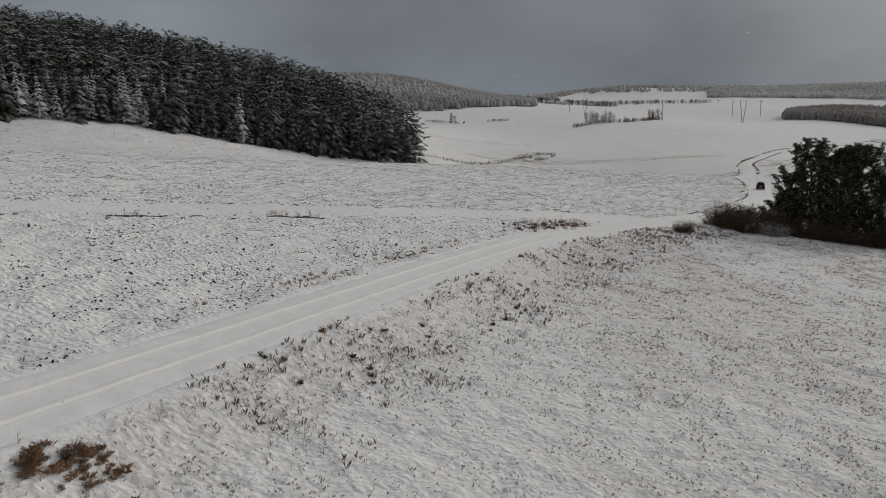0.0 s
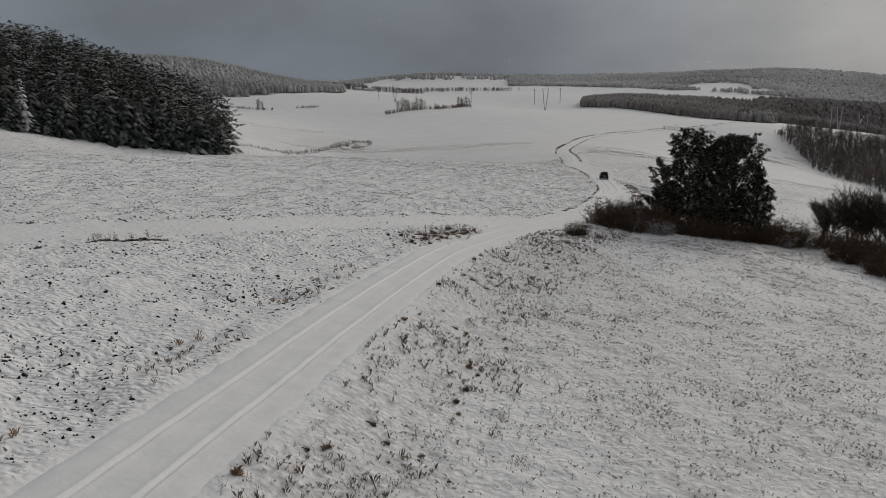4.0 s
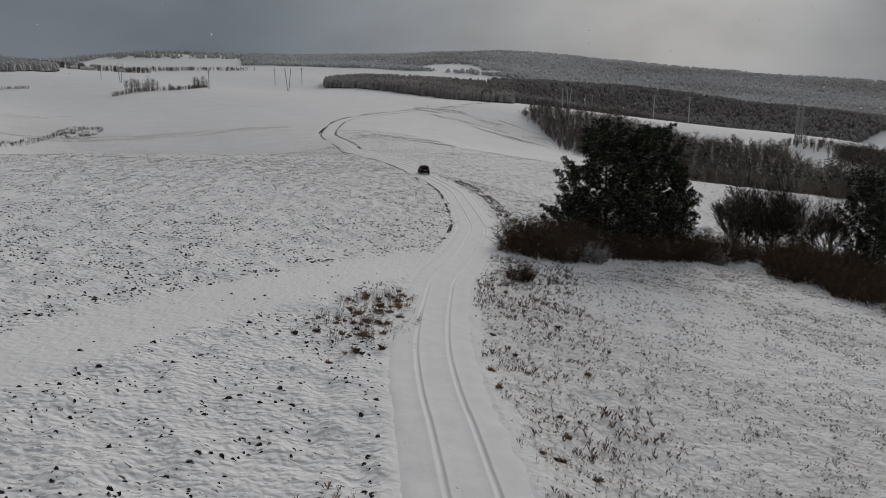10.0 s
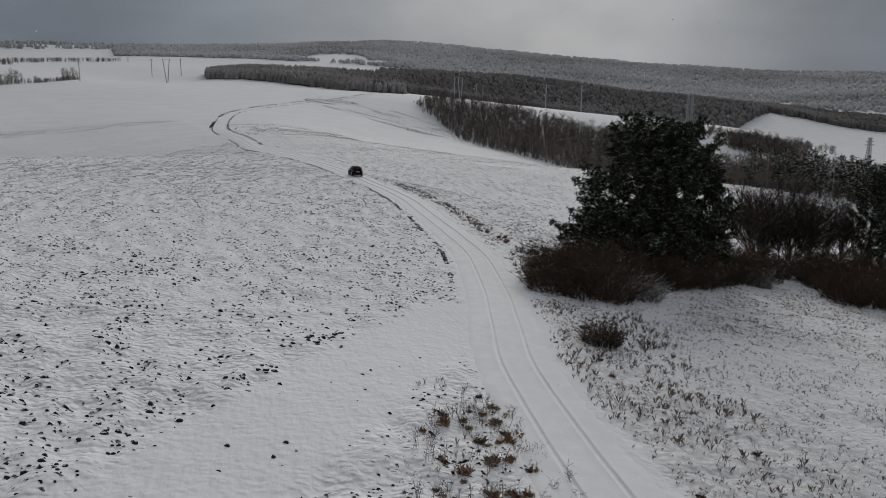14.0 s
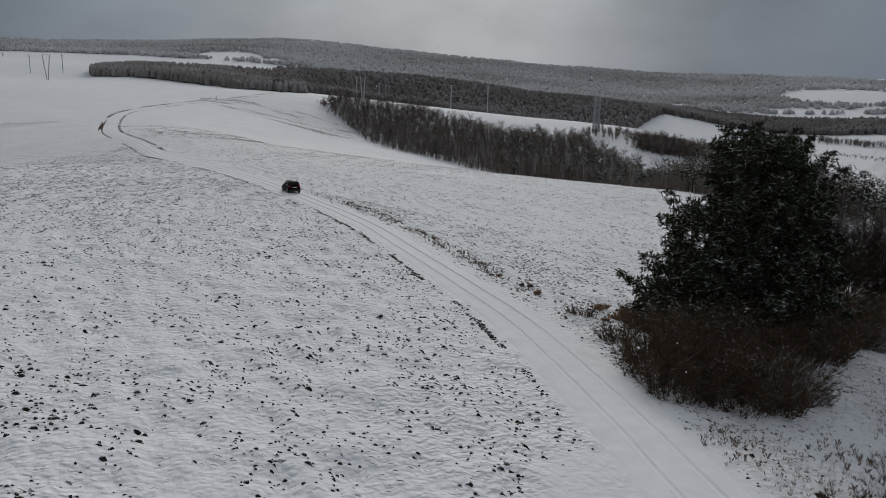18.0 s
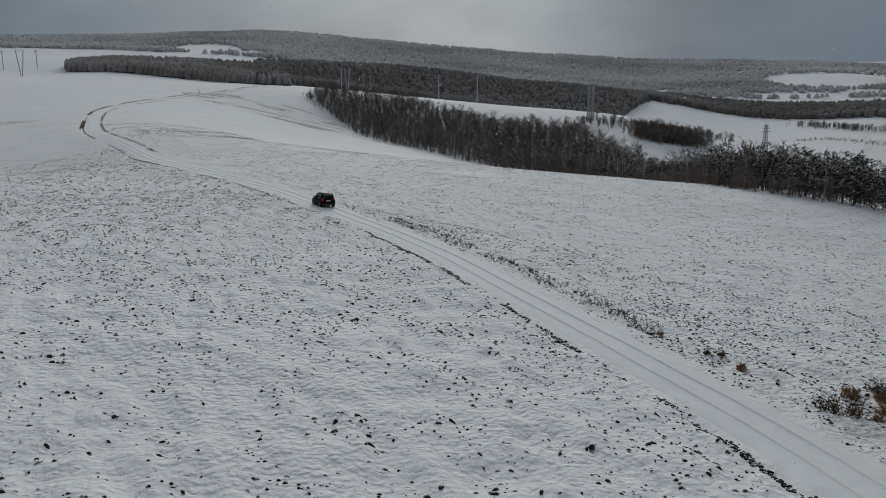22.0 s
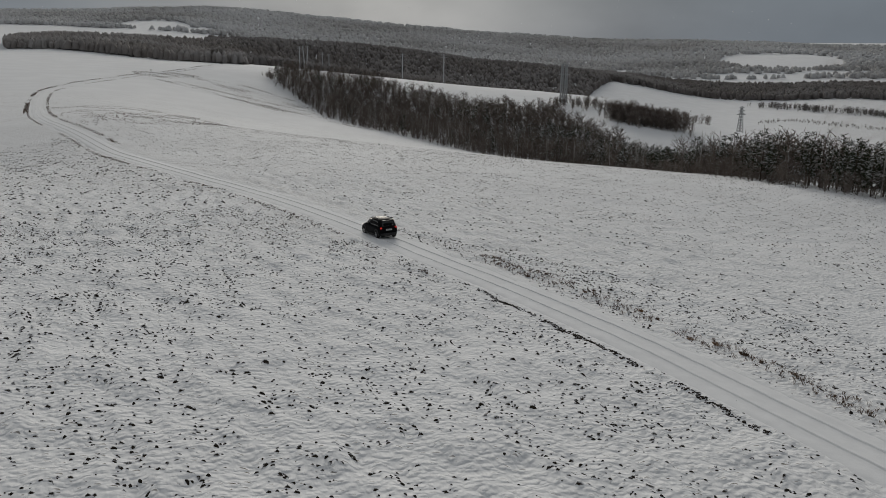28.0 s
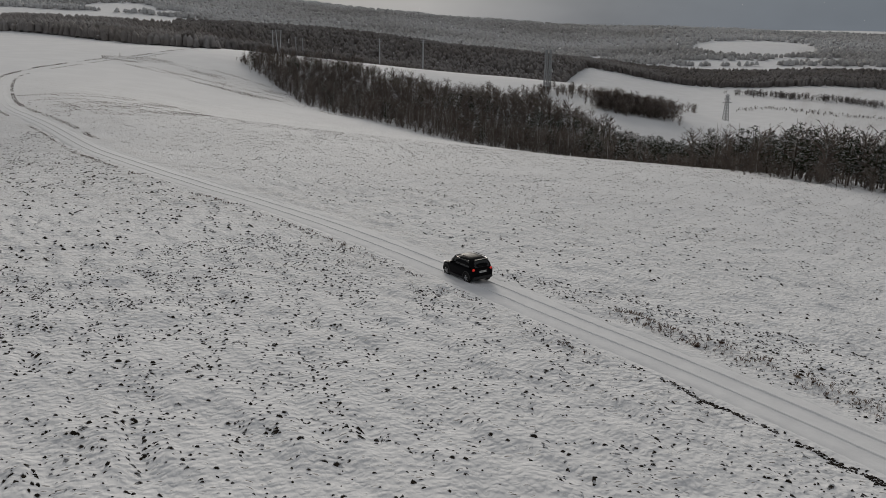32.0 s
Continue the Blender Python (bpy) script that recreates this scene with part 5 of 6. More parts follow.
x, y, r = along(166, 712, -3.6, -2.9, 2600, 31)
k = fbm(y / 7.0, y * 0, 55, 2) > 0.47
far_tufts("left_verge_grass", x[k], y[k], r.uniform(0.15, 0.38, k.sum()), 0.8, M_WEED, "dark dry grass in a broken line along the far road", 1)
x, y, r = along(300, 712, 3.0, 4.2, 2600, 32)
k = fbm(y / 9.0, y * 0, 56, 2) > 0.36
far_tufts("right_verge_grass", x[k], y[k], r.uniform(0.18, 0.45, k.sum()), 0.8, M_WEED, "dark dry grass along the bend of the road", 2)


x, y, r = along(425, 780, -4.6, -3.0, 1500, 33)
k = fbm(y / 12.0, y * 0, 57, 2) > 0.38
far_tufts("far_bend_grass", x[k], y[k], r.uniform(0.4, 0.9, k.sum()), 0.9, M_WEED, "dark dry grass on the bank above the far bend", 9)
# the rough corner before the wood
x, y, r = oval(385, 590, 122, 30, 98, 16000, 41)
across_ = x * 0.97 + y * 0.24
k = (fbm(across_ / 5.0, (y * 0.97 - x * 0.24) / 30, 57, 3) + r.uniform(-0.1, 0.1, len(x)) > 0.53) & ~inside(poly_e, x, y)
far_tufts("corner_stubble", x[k], y[k], r.uniform(0.3, 0.8, k.sum()), 0.8, M_WEED, "rough brown stubble in the corner before the wood", 3)
# the bare strip along the far field
x, y, r = oval(95, 512, 80, 15, 2, 5200, 42)
k = fbm(x / 9, y / 3, 58, 2) > 0.42
far_tufts("strip_stubble", x[k], y[k], r.uniform(0.3, 0.6, k.sum()), 0.6, M_STRAW, "faint strip of stubble across the far field", 4)
# the weedy hollow beyond the wood's corner
x, y, r = oval(62, 545, 36, 11, 70, 900, 43)
k = fbm(x / 7, y / 7, 63, 2) > 0.42
x, y = x[k], y[k]
far_tufts("hollow_brush", x, y, r.uniform(0.6, 1.7, len(x)), 1.0, M_COPSE, "brown brush in the hollow of the far field", 5, WISPS)
x, y, r = oval(24, 462, 88, 3.2, 69, 350, 44)
far_tufts("hollow_hedge", x, y, r.uniform(0.6, 1.6, len(x)), 1.0, M_COPSE, "low brown hedge running into the hollow", 6, WISPS)
x, y, r = oval(20, 640, 60, 50, 20, 2600, 45)
k = fbm(x / 22, y / 22, 59, 3) > 0.55
far_tufts("slope_stubble", x[k], y[k], r.uniform(0.3, 0.7, k.sum()), 0.6, M_STRAW, "patchy stubble on the far slope", 7)
# stubble on the field inside the bend
x, y, r = oval(175, 400, 70, 34, 58, 3600, 46)
k = (fbm(x / 6, y / 6, 60, 2) > 0.52) & (offset(ROAD, x, y)[0] > 5)
far_tufts("bend_stubble", x[k], y[k], r.uniform(0.3, 0.7, k.sum()), 0.6, M_WEED, "dark stubble inside the road's bend", 8)

# ---- far trees, hedges, pylons and houses ----
def set_far_tree(x, y, h, kind, label, group):
    e = new("tree")
    me = FAR_TREES[kind]
    part_of("crown", me, e)
    z = float(far_height(np.array([x]), np.array([y]))[0])
    e.matrix_basis = pose(x, y, z - 0.2, 0, 0, (x * 37 + y * 11) % 360) @ Matrix.Diagonal((h, h, h, 1))
    return tagged(e, label, "tree", group)


FAR_TREES = [mesh_of("crown", *WISPS[k], M_COPSE) for k in range(4)]
for x, y, h in [(157, 893, 13), (163, 896, 15), (170, 903, 12), (182, 921, 15), (188, 924, 13), (178, 915, 11), (251, 1005, 13), (258, 1018, 12), (268, 1030, 14), (206, 931, 7), (15, 984, 13)]:
    for j in range(3):
        set_far_tree(x + (j - 1) * 2.2, y + (j % 2) * 2, h * (1 - 0.12 * j), (int(x) + j) % 4, "leafless tree of a small group in the far field", "trees in the far field")


def hedge(name, pts, width, n, h_lo, h_hi, seed, label, material=None):
    """A far hedge along a line, joined: its shrubs cannot be told apart."""
    rng = np.random.default_rng(seed)
    L_ = spline(pts, 2.0)
    i = rng.integers(0, len(L_), n)
    x, y = L_[i, 0] + rng.normal(0, width, n), L_[i, 1] + rng.normal(0, width, n)
    me_v, me_f, m0 = [], [], 0
    z = far_height(x, y) - 0.3
    h = rng.uniform(h_lo, h_hi, n)
    for k in range(4):
        q = np.arange(n) % 4 == k
        v, f = scatter(*WISPS[k], np.c_[x, y, z][q], rng.uniform(0, 6.28, q.sum()), h[q] * 1.3, h[q])
        me_v.append(v)
        me_f.append(f + m0)
        m0 += len(v)
    return tagged(new(name, mesh_of(name, np.concatenate(me_v), np.concatenate(me_f), material or M_COPSE)), label, "hedge", kind="stuff")


hedge("far_hedge", [(136, 859), (160, 893), (185, 922), (206, 931), (230, 962), (256, 1012), (270, 1033)], 2.5, 240, 2, 5, 1, "low leafless hedge across the far field")
hedge("short_hedge", [(58, 1012), (67, 1014), (80, 1020)], 2, 40, 2, 4, 2, "short dark hedge in the far field")
hedge("edge_hedge", [(-15, 1000), (5, 985), (30, 977)], 2, 60, 2, 4, 3, "low hedge beyond the conifer wood")
hedge("valley_hedge", [(1292, 560), (1270, 505), (1254, 475), (1234, 400), (1216, 350), (1200, 300)], 9, 420, 5, 9, 4, "broad dark hedge across the valley field", M_BELT)
hedge("lower_hedge", [(1105, 497), (1140, 470), (1120, 420), (1100, 380), (1109, 330), (1100, 270)], 7, 260, 2, 4, 5, "brown scrub across the valley field")
hedge("grove", [(551, 413), (552, 394), (555, 379), (552, 368)], 7, 300, 6, 12, 6, "leafless grove on the slope below the pylon")
hedge("ridge_scrub", [(560, 470), (590, 440), (605, 405), (625, 385)], 8, 200, 4, 8, 7, "scrub along the snowy ridge")
hedge("verge_bushes", [(493, 790), (500, 797), (508, 802)], 4, 60, 8, 13, 8, "dark round bush at the end of the road", M_BELT)
hedge("wood_edge_scrub", EDGE_E[:13], 3.0, 600, 2, 6, 9, "brown scrub along the foot of the wood", M_COPSE)
hedge("horizon_trees", [(150, 1700), (210, 1800), (300, 1840), (400, 1900)], 14, 260, 8, 14, 10, "row of leafless trees on the far skyline", M_BELT)
hedge("horizon_trees_right", [(430, 2050), (540, 2090), (640, 2040)], 14, 160, 7, 11, 11, "row of leafless trees behind the far field", M_BELT)
for x, y, h in [(371, 697, 3.5), (397, 693, 3.0), (349, 678, 2.0)]:
    set_far_tree(x, y, h, 1, "small leafless bush beside the far road", "bushes beside the far road")
woods("skyline_wood", 3, 21, [(3, 1800), (9, 2700), (21, 2700)], [(3, 2300), (9, 3100), (21, 3100)], 20, 12, MIXED, 9, 14, M_HILL, "frosted woods on the far skyline, paled by painted haze", 1.3, holes=[(14, 2850, 2.6, 60), (18, 2950, 2, 60)])


def beam(bm, a, b, w):
    """A square bar between two points."""
    a, b = Vector(a), Vector(b)
    d = (b - a).normalized()
    u = d.orthogonal().normalized() * w / 2
    v = d.cross(u).normalized() * w / 2
    vs = [bm.verts.new(p + s * u + t * v) for p in (a, b) for s, t in ((-1, -1), (1, -1), (1, 1), (-1, 1))]
    for k in range(4):
        j = (k + 1) % 4
        bm.faces.new((vs[k], vs[j], vs[4 + j], vs[4 + k]))
    bm.faces.new(vs[3::-1])
    bm.faces.new(vs[4:])


def lattice_mast(base, top, h, w, panels):
    """Four legs and crossed braces."""
    legs, braces = [], bmesh.new()

    def corner(k, f):
        r = (base * (1 - f) + top * f) / 2
        return ((-r, r)[k in (1, 2)], (-r, r)[k in (2, 3)], h * f)

    for k in range(4):
        b = bmesh.new()
        beam(b, corner(k, 0), corner(k, 1), w)
        legs.append(b)
    for p in range(panels):
        f0, f1 = p / panels, (p + 1) / panels
        for k in range(4):
            j = (k + 1) % 4
            beam(braces, corner(k, f0), corner(j, f1), w * 0.6)
            beam(braces, corner(j, f0), corner(k, f1), w * 0.6)
    return legs, braces


def pylon(x, y, h, turn, masts, label, group=""):
    """A lattice pylon of one or two masts with cross-arms."""
    e = new("pylon")
    for off, lean in masts:
        legs, braces = lattice_mast(3.4 if len(masts) == 1 else 2.0, 1.0, h, 0.42, 9)
        m = pose(off, 0, 0, 0, lean, 0)
        for b in legs:
            bmesh.ops.transform(b, matrix=m, verts=b.verts)
            part("leg", b, M_STEEL, e)
        bmesh.ops.transform(braces, matrix=m, verts=braces.verts)
        part("bracing", braces, M_STEEL, e, "crossed steel bracing")
    for f, half in ((0.72, 4.2), (0.86, 3.2), (0.985, 2.2)):
        b = bmesh.new()
        beam(b, (-half, 0, h * f), (half, 0, h * f), 0.4)
        beam(b, (-half, 0, h * f), (0, 0, h * f + 1.2), 0.25)
        beam(b, (half, 0, h * f), (0, 0, h * f + 1.2), 0.25)
        part("cross_arm", b, M_STEEL, e)
    z = float(far_height(np.array([x]), np.array([y]))[0])
    e.matrix_basis = pose(x, y, z - 0.3, 0, 0, turn)
    return tagged(e, label, "pylon", group)


def mast(x, y, h, label, group, arms=2, spread=0.0, width=0.75):
    """A tall slim power pole, or a pair that spreads upwards."""
    e = new("power_pole")
    for s in ((-1, 1) if spread else (0,)):
        b = bmesh.new()
        beam(b, (s * 0.7, 0, -0.5), (s * (0.7 + spread), 0, h), width)
        part("pole", b, M_STEEL, e)
    for k in range(arms):
        b = bmesh.new()
        beam(b, (-2.4, 0, h * (0.98 - 0.08 * k)), (2.4, 0, h * (0.98 - 0.08 * k)), 0.25)
        part("cross_arm", b, M_STEEL, e)
    z = float(far_height(np.array([x]), np.array([y]))[0])
    e.matrix_basis = pose(x, y, z, 0, 0, -50)
    return tagged(e, label, "power pole", group)


pylon(580.6, 472.2, 29, -40, [(-1.6, 0), (1.6, 0)], "pale steel lattice pylon with two masts on the snowy ridge")
pylon(661, 363.5, 19, -30, [(0, 0)], "small lattice pylon beyond the pines")
for x, y, h in [(647, 697, 25), (612, 616, 25), (640, 840, 24), (730, 890, 24), (710, 880, 24)]:
    mast(x, y, h, "tall slim power pole on the snowy ridge", "power poles on the ridge")
mast(668, 862, 27, "pair of steel poles spreading upwards beyond the wood", "spreading pylons", 1, 2.2)
mast(382, 1065, 28, "pair of steel poles spreading upwards in the far field", "spreading pylons", 1, 3.6)
mast(193, 1124, 22, "pair of steel poles spreading upwards in the far field", "spreading pylons", 1, 3.2)
for x, y, h in [(431, 1246, 24), (468, 1234, 24), (259, 983, 20), (182, 1190, 12)]:
    mast(x, y, h, "slim power pole standing in the far field", "power poles in the far field")

M_WALL = plain("pale_render", (0.55, 0.53, 0.50), 0.8, 0.2)
M_ROOF = plain("snowy_roof", (0.62, 0.61, 0.61), 0.8, 0.2)
for k, (x, y, w_, turn) in enumerate([(232, 1790, 16, 12), (258, 1800, 22, -8), (330, 1850, 14, 20), (190, 1760, 12, 5)]):
    e = new("farm_building")
    b = bmesh.new()
    bmesh.ops.create_cube(b, size=1)
    bmesh.ops.transform(b, matrix=Matrix.Diagonal((w_, 9, 4.5, 1)) @ pose(0, 0, 0.5), verts=b.verts)
    part("wall", b, M_WALL, e)
    b = bmesh.new()
    vs = [b.verts.new(p) for p in ((-w_ / 2 - 0.6, -5.2, 4.4), (w_ / 2 + 0.6, -5.2, 4.4), (w_ / 2 + 0.6, 5.2, 4.4), (-w_ / 2 - 0.6, 5.2, 4.4), (-w_ / 2 - 0.6, 0, 7.4), (w_ / 2 + 0.6, 0, 7.4))]
    for f in ((0, 1, 5, 4), (2, 3, 4, 5), (0, 4, 3), (1, 2, 5), (3, 2, 1, 0)):
        b.faces.new([vs[i] for i in f])
    part("roof", b, M_ROOF, e, "gabled roof under snow")
    e.matrix_basis = pose(x, y, float(far_height(np.array([x]), np.array([y]))[0]) - 0.5, 0, 0, turn)
    tagged(e, "low pale farm building with a snowy roof", "building", "farm buildings")

# a sapling at the thicket's corner
set_tree("sapling", bare_tree_meshes(260, 2.4, 0.45, 3, 4, 0.02), 33.2, 95.6, "thin leafless sapling in the meadow", "tree")

# ---- the car ----
M_PAINT = plain("black_paint", (0.006, 0.006, 0.007), 0.45, 0.04, 0.0, 0.2)
M_PLASTIC = plain("black_plastic", (0.022, 0.022, 0.023), 0.6, 0.4)
M_GLASS = plain("dark_glass", (0.012, 0.014, 0.016), 0.08, 0.6)
M_TYRE = plain("tyre_rubber", (0.022, 0.021, 0.020), 0.85, 0.2)
M_RIM = plain("alloy", (0.45, 0.45, 0.46), 0.35, 0.5, 0.8)
M_PLATE = plain("white_plate", (0.75, 0.75, 0.74), 0.4)
M_HEAD = plain("clear_lamp", (0.12, 0.12, 0.13), 0.12, 0.5)
m_ = Nodes("lit_tail_lamp", 0.3, 0.5)
m_.b.inputs["Emission Color"].default_value = (1.0, 0.05, 0.03, 1)
m_.b.inputs["Emission Strength"].default_value = 0.3
M_TAIL = m_.done((0.45, 0.02, 0.02))


def loft(sections, cap=True):
    """A skin over rings of equal length."""
    bm = bmesh.new()
    rings = [[bm.verts.new(p) for p in s] for s in sections]
    n = len(rings[0])
    for a, b in zip(rings, rings[1:]):
        for k in range(n):
            bm.faces.new((a[k], a[(k + 1) % n], b[(k + 1) % n], b[k]))
    if cap:
        bm.faces.new(rings[0][::-1])
        bm.faces.new(rings[-1])
    bmesh.ops.recalc_face_normals(bm, faces=bm.faces)
    for f in bm.faces:
        f.smooth = True
    return bm


def oval_ring(x, half, z0, z1, power=4.0, n=24, tuck=0.0):
    """A rounded cross-section of the car at the length x."""
    out = []
    for k in range(n):
        a = 2 * math.pi * (k + 0.5) / n
        c, s = math.cos(a), math.sin(a)
        yy = half * math.copysign(abs(c) ** (2 / power), c)
        zz = (z0 + z1) / 2 + (z1 - z0) / 2 * math.copysign(abs(s) ** (2 / power), s)
        out.append((x, yy * (1 - tuck * max(0, (zz - (z0 + z1) / 2) / (z1 - z0) * 2)), zz))
    return out


def box(size, at_, bevel=0.02, turn=(0, 0, 0)):
    b = bmesh.new()
    bmesh.ops.create_cube(b, size=1)
    bmesh.ops.transform(b, matrix=Matrix.Diagonal((*size, 1)), verts=b.verts)
    if bevel:
        bmesh.ops.bevel(b, geom=b.edges[:], offset=bevel, segments=2, affect="EDGES")
    bmesh.ops.transform(b, matrix=pose(*at_, *turn), verts=b.verts)
    return b


def wheel_part(parent, x, y):
    side = 1 if y > 0 else -1
    t = bmesh.new()
    prof = [(0.19, -0.10), (0.29, -0.11), (0.335, -0.08), (0.345, 0), (0.335, 0.08), (0.29, 0.11), (0.19, 0.10)]
    ring_ = [[t.verts.new((r * math.cos(a), w, r * math.sin(a))) for r, w in prof] for a in (i * 2 * math.pi / 28 for i in range(28))]
    for i in range(28):
        for k in range(len(prof) - 1):
            t.faces.new((ring_[i][k], ring_[i][k + 1], ring_[(i + 1) % 28][k + 1], ring_[(i + 1) % 28][k]))
    bmesh.ops.recalc_face_normals(t, faces=t.faces)
    bmesh.ops.transform(t, matrix=pose(x, y, 0.345), verts=t.verts)
    tyre = part("wheel", t, M_TYRE, parent)
    r = bmesh.new()
    bmesh.ops.create_cone(r, cap_ends=True, segments=24, radius1=0.075, radius2=0.06, depth=0.06)
    for k in range(5):
        s = bmesh.new()
        bmesh.ops.create_cube(s, size=1)
        bmesh.ops.transform(s, matrix=pose(0, 0, 0, 0, 0, k * 72) @ pose(0.12, 0, 0) @ Matrix.Diagonal((0.18, 0.055, 0.035, 1)), verts=s.verts)
        me = bpy.data.meshes.new("tmp")
        s.to_mesh(me)
        s.free()
        r.from_mesh(me)
        bpy.data.meshes.remove(me)
    o = [r.verts.new((q * math.cos(a), q * math.sin(a), 0)) for q in (0.175, 0.205) for a in (i * 2 * math.pi / 24 for i in range(24))]
    for i in range(24):
        r.faces.new((o[i], o[(i + 1) % 24], o[24 + (i + 1) % 24], o[24 + i]))
    bmesh.ops.transform(r, matrix=pose(x, y + side * 0.085, 0.345, 90, 0, 0), verts=r.verts)
    part("rim", r, M_RIM, tyre, "five-spoke alloy rim")


car = new("car")
lower = [oval_ring(x, w, z0, z1, 5.0) for x, w, z0, z1 in ((-1.87, 0.70, 0.42, 0.86), (-1.84, 0.78, 0.32, 0.95), (-1.72, 0.83, 0.26, 1.00), (-1.2, 0.855, 0.24, 1.02), (-0.3, 0.855, 0.22, 1.01), (0.6, 0.855, 0.22, 1.0), (1.0, 0.85, 0.23, 0.98), (1.45, 0.82, 0.25, 0.92), (1.75, 0.74, 0.30, 0.82), (1.86, 0.62, 0.36, 0.72))]
part("body", loft(lower), M_PAINT, car, "glossy black bodywork")
cab = [oval_ring(x, w, 0.92, z1, 2.9, 24, 0.16) for x, w, z1 in ((-1.80, 0.66, 1.10), (-1.74, 0.73, 1.26), (-1.62, 0.765, 1.42), (-1.40, 0.785, 1.55), (-1.0, 0.79, 1.62), (-0.4, 0.79, 1.635), (0.1, 0.78, 1.59), (0.5, 0.76, 1.42), (0.95, 0.72, 1.05))]
part("roof", loft(cab), M_PAINT, car, "black roof and pillars")
for s in (-1, 1):
    for name, x0, x1 in (("rear_quarter_window", -1.45, -1.02), ("rear_door_window", -0.95, -0.38), ("front_door_window", -0.30, 0.42)):
        b = bmesh.new()
        top = 1.46
        x1t = x1 - (0.22 if x1 > 0.3 else 0)
        x0t = x0 + (0.12 if x0 < -1.3 else 0)
        q = [(x0, s * 0.765, 1.04), (x1, s * 0.765, 1.04), (x1t, s * 0.715, top), (x0t, s * 0.715, top)]
        inner = [b.verts.new(p) for p in q]
        outer = [b.verts.new((p[0], p[1] + s * 0.018, p[2])) for p in q]
        b.faces.new(outer)
        for k in range(4):
            b.faces.new((inner[k], inner[(k + 1) % 4], outer[(k + 1) % 4], outer[k]))
        bmesh.ops.recalc_face_normals(b, faces=b.faces)
        part(name, b, M_GLASS, car)
    part("mirror", box((0.12, 0.20, 0.14), (0.48, s * 0.93, 1.06), 0.04), M_PAINT, car)
    part("tail_light", box((0.09, 0.20, 0.17), (-1.81, s * 0.67, 0.93), 0.04), M_TAIL, car, "lit red tail lamp")
    part("headlight", box((0.16, 0.30, 0.14), (1.72, s * 0.56, 0.74), 0.04, (0, 0, -s * 20)), M_HEAD, car)
    part("roof_rail", box((1.4, 0.03, 0.04), (-0.6, s * 0.56, 1.60), 0.015), M_PLASTIC, car)
    part("sill", box((2.0, 0.08, 0.14), (0.0, s * 0.845, 0.29), 0.03), M_PLASTIC, car)
    for x in (-1.2, 1.2):
        arch = bmesh.new()
        vs = [[arch.verts.new((x + r * math.cos(a), s * yy, 0.36 + r * math.sin(a))) for r, yy in ((0.37, 0.80), (0.37, 0.875), (0.43, 0.868), (0.45, 0.84))] for a in (math.pi * i / 12 for i in range(13))]
        for i in range(12):
            for k in range(3):
                arch.faces.new((vs[i][k], vs[i][k + 1], vs[i + 1][k + 1], vs[i + 1][k]))
        bmesh.ops.recalc_face_normals(arch, faces=arch.faces)
        part("wheel_arch", arch, M_PLASTIC, car, "black plastic wheel-arch trim")
        wheel_part(car, x, s * 0.77)
b = bmesh.new()
vs = [b.verts.new(p) for p in ((-1.805, -0.58, 1.08), (-1.805, 0.58, 1.08), (-1.635, 0.52, 1.46), (-1.635, -0.52, 1.46), (-1.74, -0.58, 1.06), (-1.74, 0.58, 1.06), (-1.57, 0.52, 1.44), (-1.57, -0.52, 1.44))]
for f in ((3, 2, 1, 0), (4, 5, 6, 7), (0, 1, 5, 4), (1, 2, 6, 5), (2, 3, 7, 6), (3, 0, 4, 7)):
    b.faces.new([vs[i] for i in f])
bmesh.ops.recalc_face_normals(b, faces=b.faces)
part("rear_window", b, M_GLASS, car)
b = bmesh.new()
vs = [b.verts.new(p) for p in ((0.93, -0.64, 1.08), (0.93, 0.64, 1.08), (0.50, 0.56, 1.47), (0.50, -0.56, 1.47), (0.86, -0.64, 1.06), (0.86, 0.64, 1.06), (0.44, 0.56, 1.45), (0.44, -0.56, 1.45))]
for f in ((0, 1, 2, 3), (7, 6, 5, 4), (0, 4, 5, 1), (1, 5, 6, 2), (2, 6, 7, 3), (3, 7, 4, 0)):
    b.faces.new([vs[i] for i in f])
bmesh.ops.recalc_face_normals(b, faces=b.faces)
part("windscreen", b, M_GLASS, car)
part("spoiler", box((0.20, 0.96, 0.04), (-1.60, 0, 1.49), 0.018), M_PAINT, car)
part("rear_bumper", box((0.16, 1.52, 0.26), (-1.83, 0, 0.45), 0.06), M_PLASTIC, car)
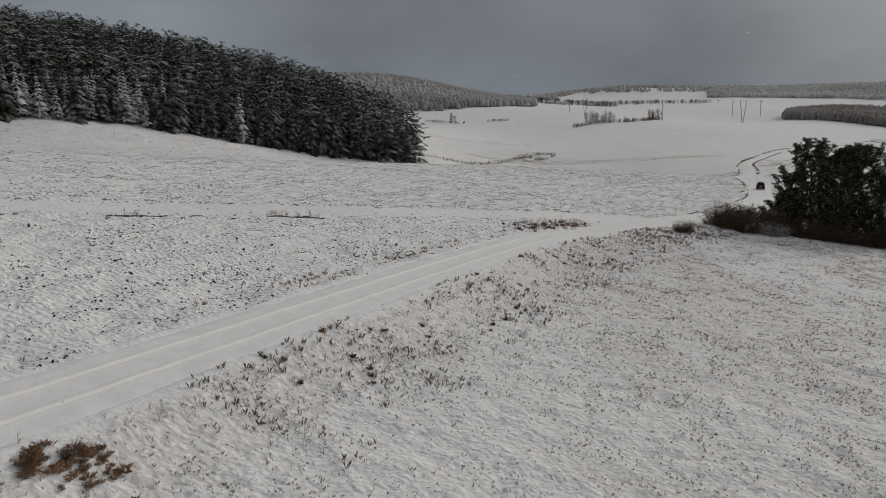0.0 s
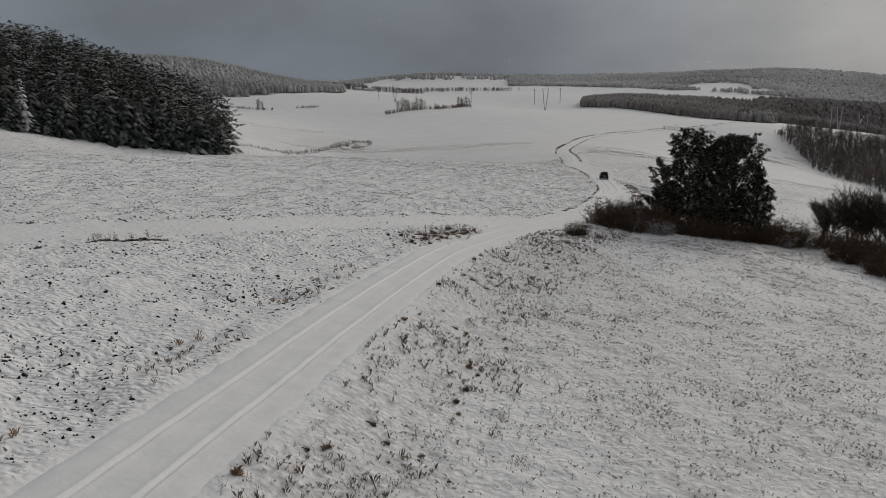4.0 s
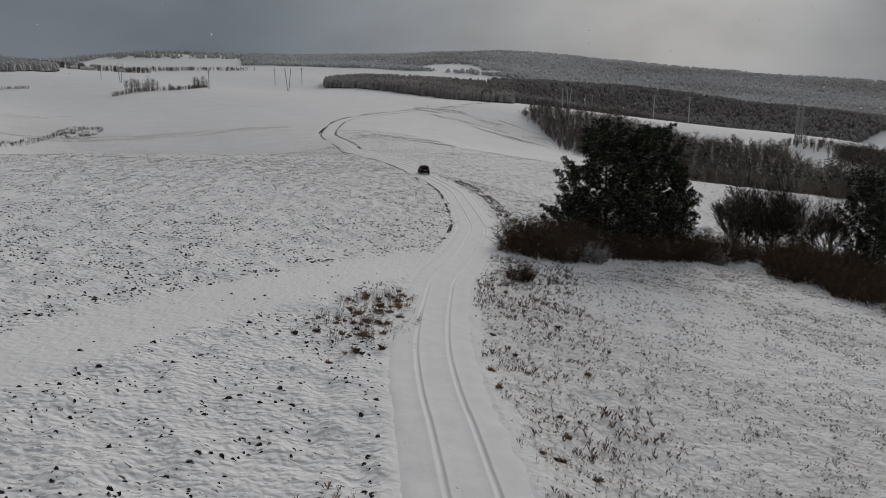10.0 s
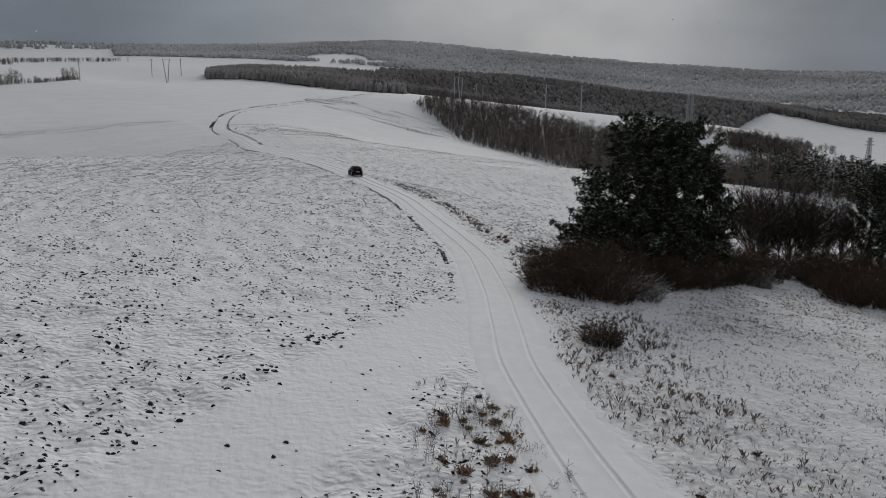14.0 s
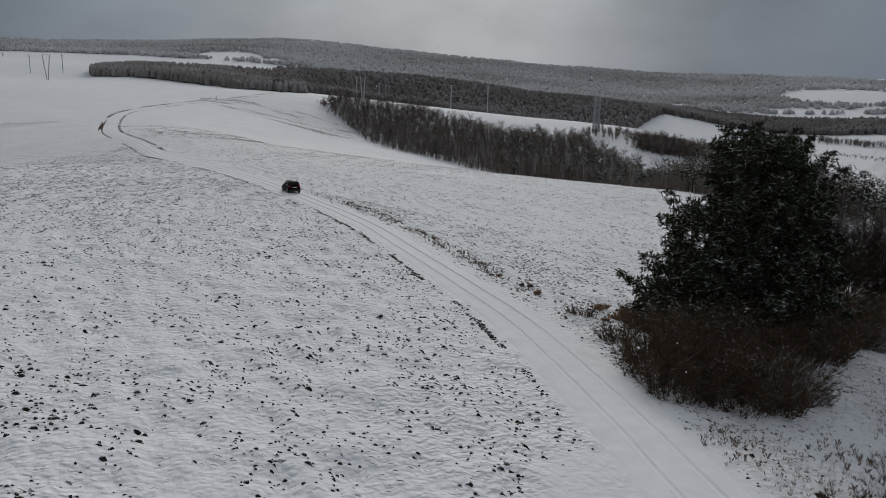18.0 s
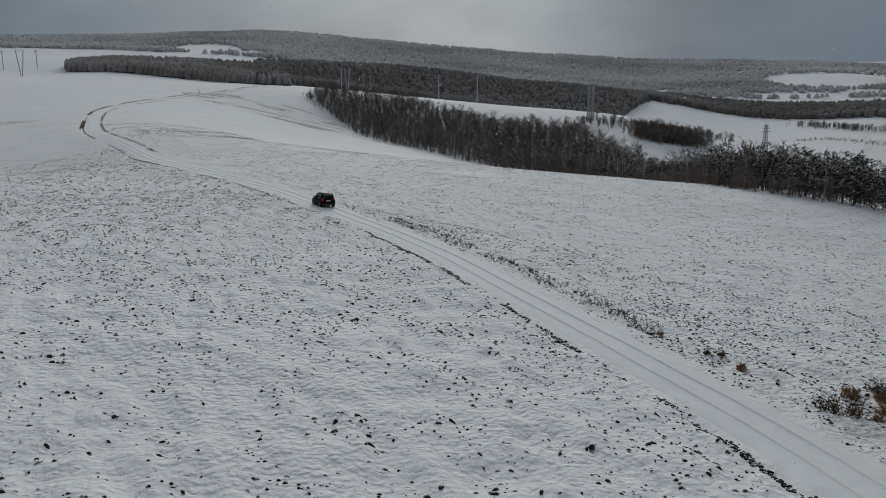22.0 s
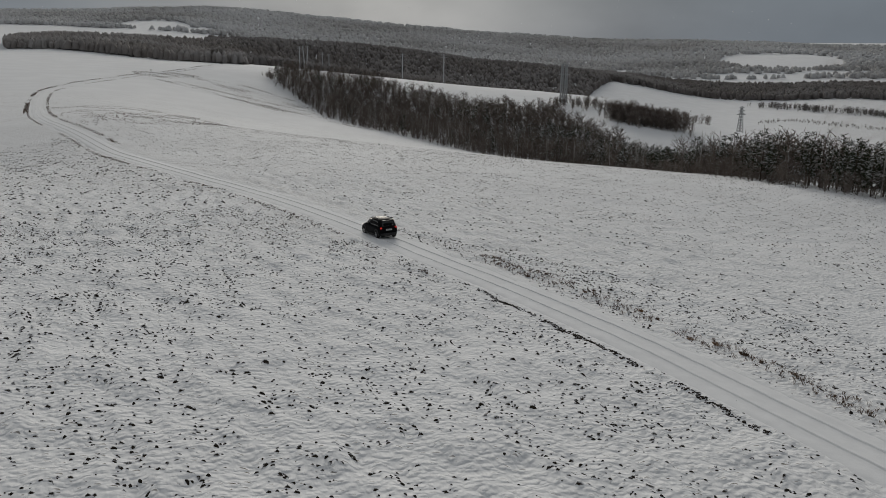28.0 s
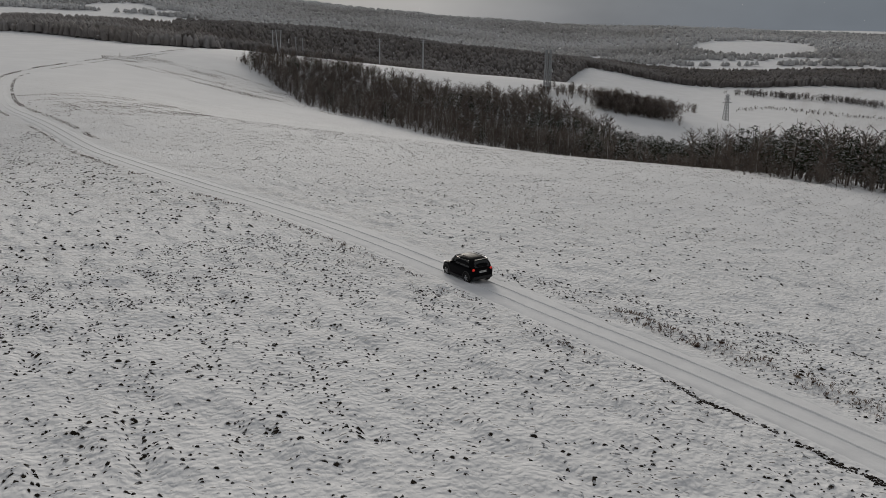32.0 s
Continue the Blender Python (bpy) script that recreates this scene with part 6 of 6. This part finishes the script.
part("front_bumper", box((0.16, 1.36, 0.24), (1.80, 0, 0.44), 0.06), M_PLASTIC, car)
plate = part("number_plate", box((0.02, 0.52, 0.115), (-1.885, 0, 0.80), 0.004), M_PLATE, car, "white number plate")
for k in range(5):
    part("plate_bar", box((0.006, 0.05, 0.06), (-1.897, -0.17 + 0.085 * k, 0.80), 0), M_PLASTIC, plate)
part("rear_wiper", box((0.02, 0.36, 0.025), (-1.80, 0.1, 1.14), 0.005, (12, 0, 0)), M_PLASTIC, car)
i = int(np.argmin(np.abs(line[:, 1] - 181.0)))
ux, uy = float(tang[i, 0]), float(tang[i, 1])
off_ = float(sway[i])
cx_, cy_ = float(line[i, 0]) + uy * off_, float(line[i, 1]) - ux * off_
rise = math.degrees(math.atan((hz(cx_ + ux, cy_ + uy) - hz(cx_ - ux, cy_ - uy)) / 2))
car.matrix_basis = pose(cx_, cy_, hz(cx_, cy_) + 0.0, 0, 0, math.degrees(math.atan2(uy, ux))) @ pose(0, 0, 0, 0, -rise, 0) @ Matrix.Diagonal((0.96, 1.0, 1.04, 1))
tagged(car, "small black hatchback with lit tail lights on the snowy road", "car")

# ---- falling snow ----
rng_f = np.random.default_rng(99)
n_f = 14000
place = np.c_[rng_f.uniform(-30, 70, n_f), rng_f.uniform(0, 215, n_f), rng_f.uniform(0.5, 26, n_f)]
place[:, 2] += land(place[:, 0], place[:, 1])
flake_v = np.array(((1, 0, 0), (-0.4, 0.9, 0.1), (-0.5, -0.8, 0), (0.1, 0.1, 0.8), (0, -0.1, -0.8)), float)
flake_f = np.array(((0, 1, 3), (1, 2, 3), (2, 0, 3), (1, 0, 4), (2, 1, 4), (0, 2, 4)))
M_FLAKE = plain("snowflake", (0.85, 0.86, 0.88), 0.8, 0.2)
v, f = scatter(flake_v, flake_f, place, rng_f.uniform(0, 6.28, n_f), rng_f.uniform(0.007, 0.024, n_f))
tagged(new("falling_snow", mesh_of("falling_snow", v, f, M_FLAKE, True)), "scattered snowflakes falling through the air", "snow", kind="stuff")
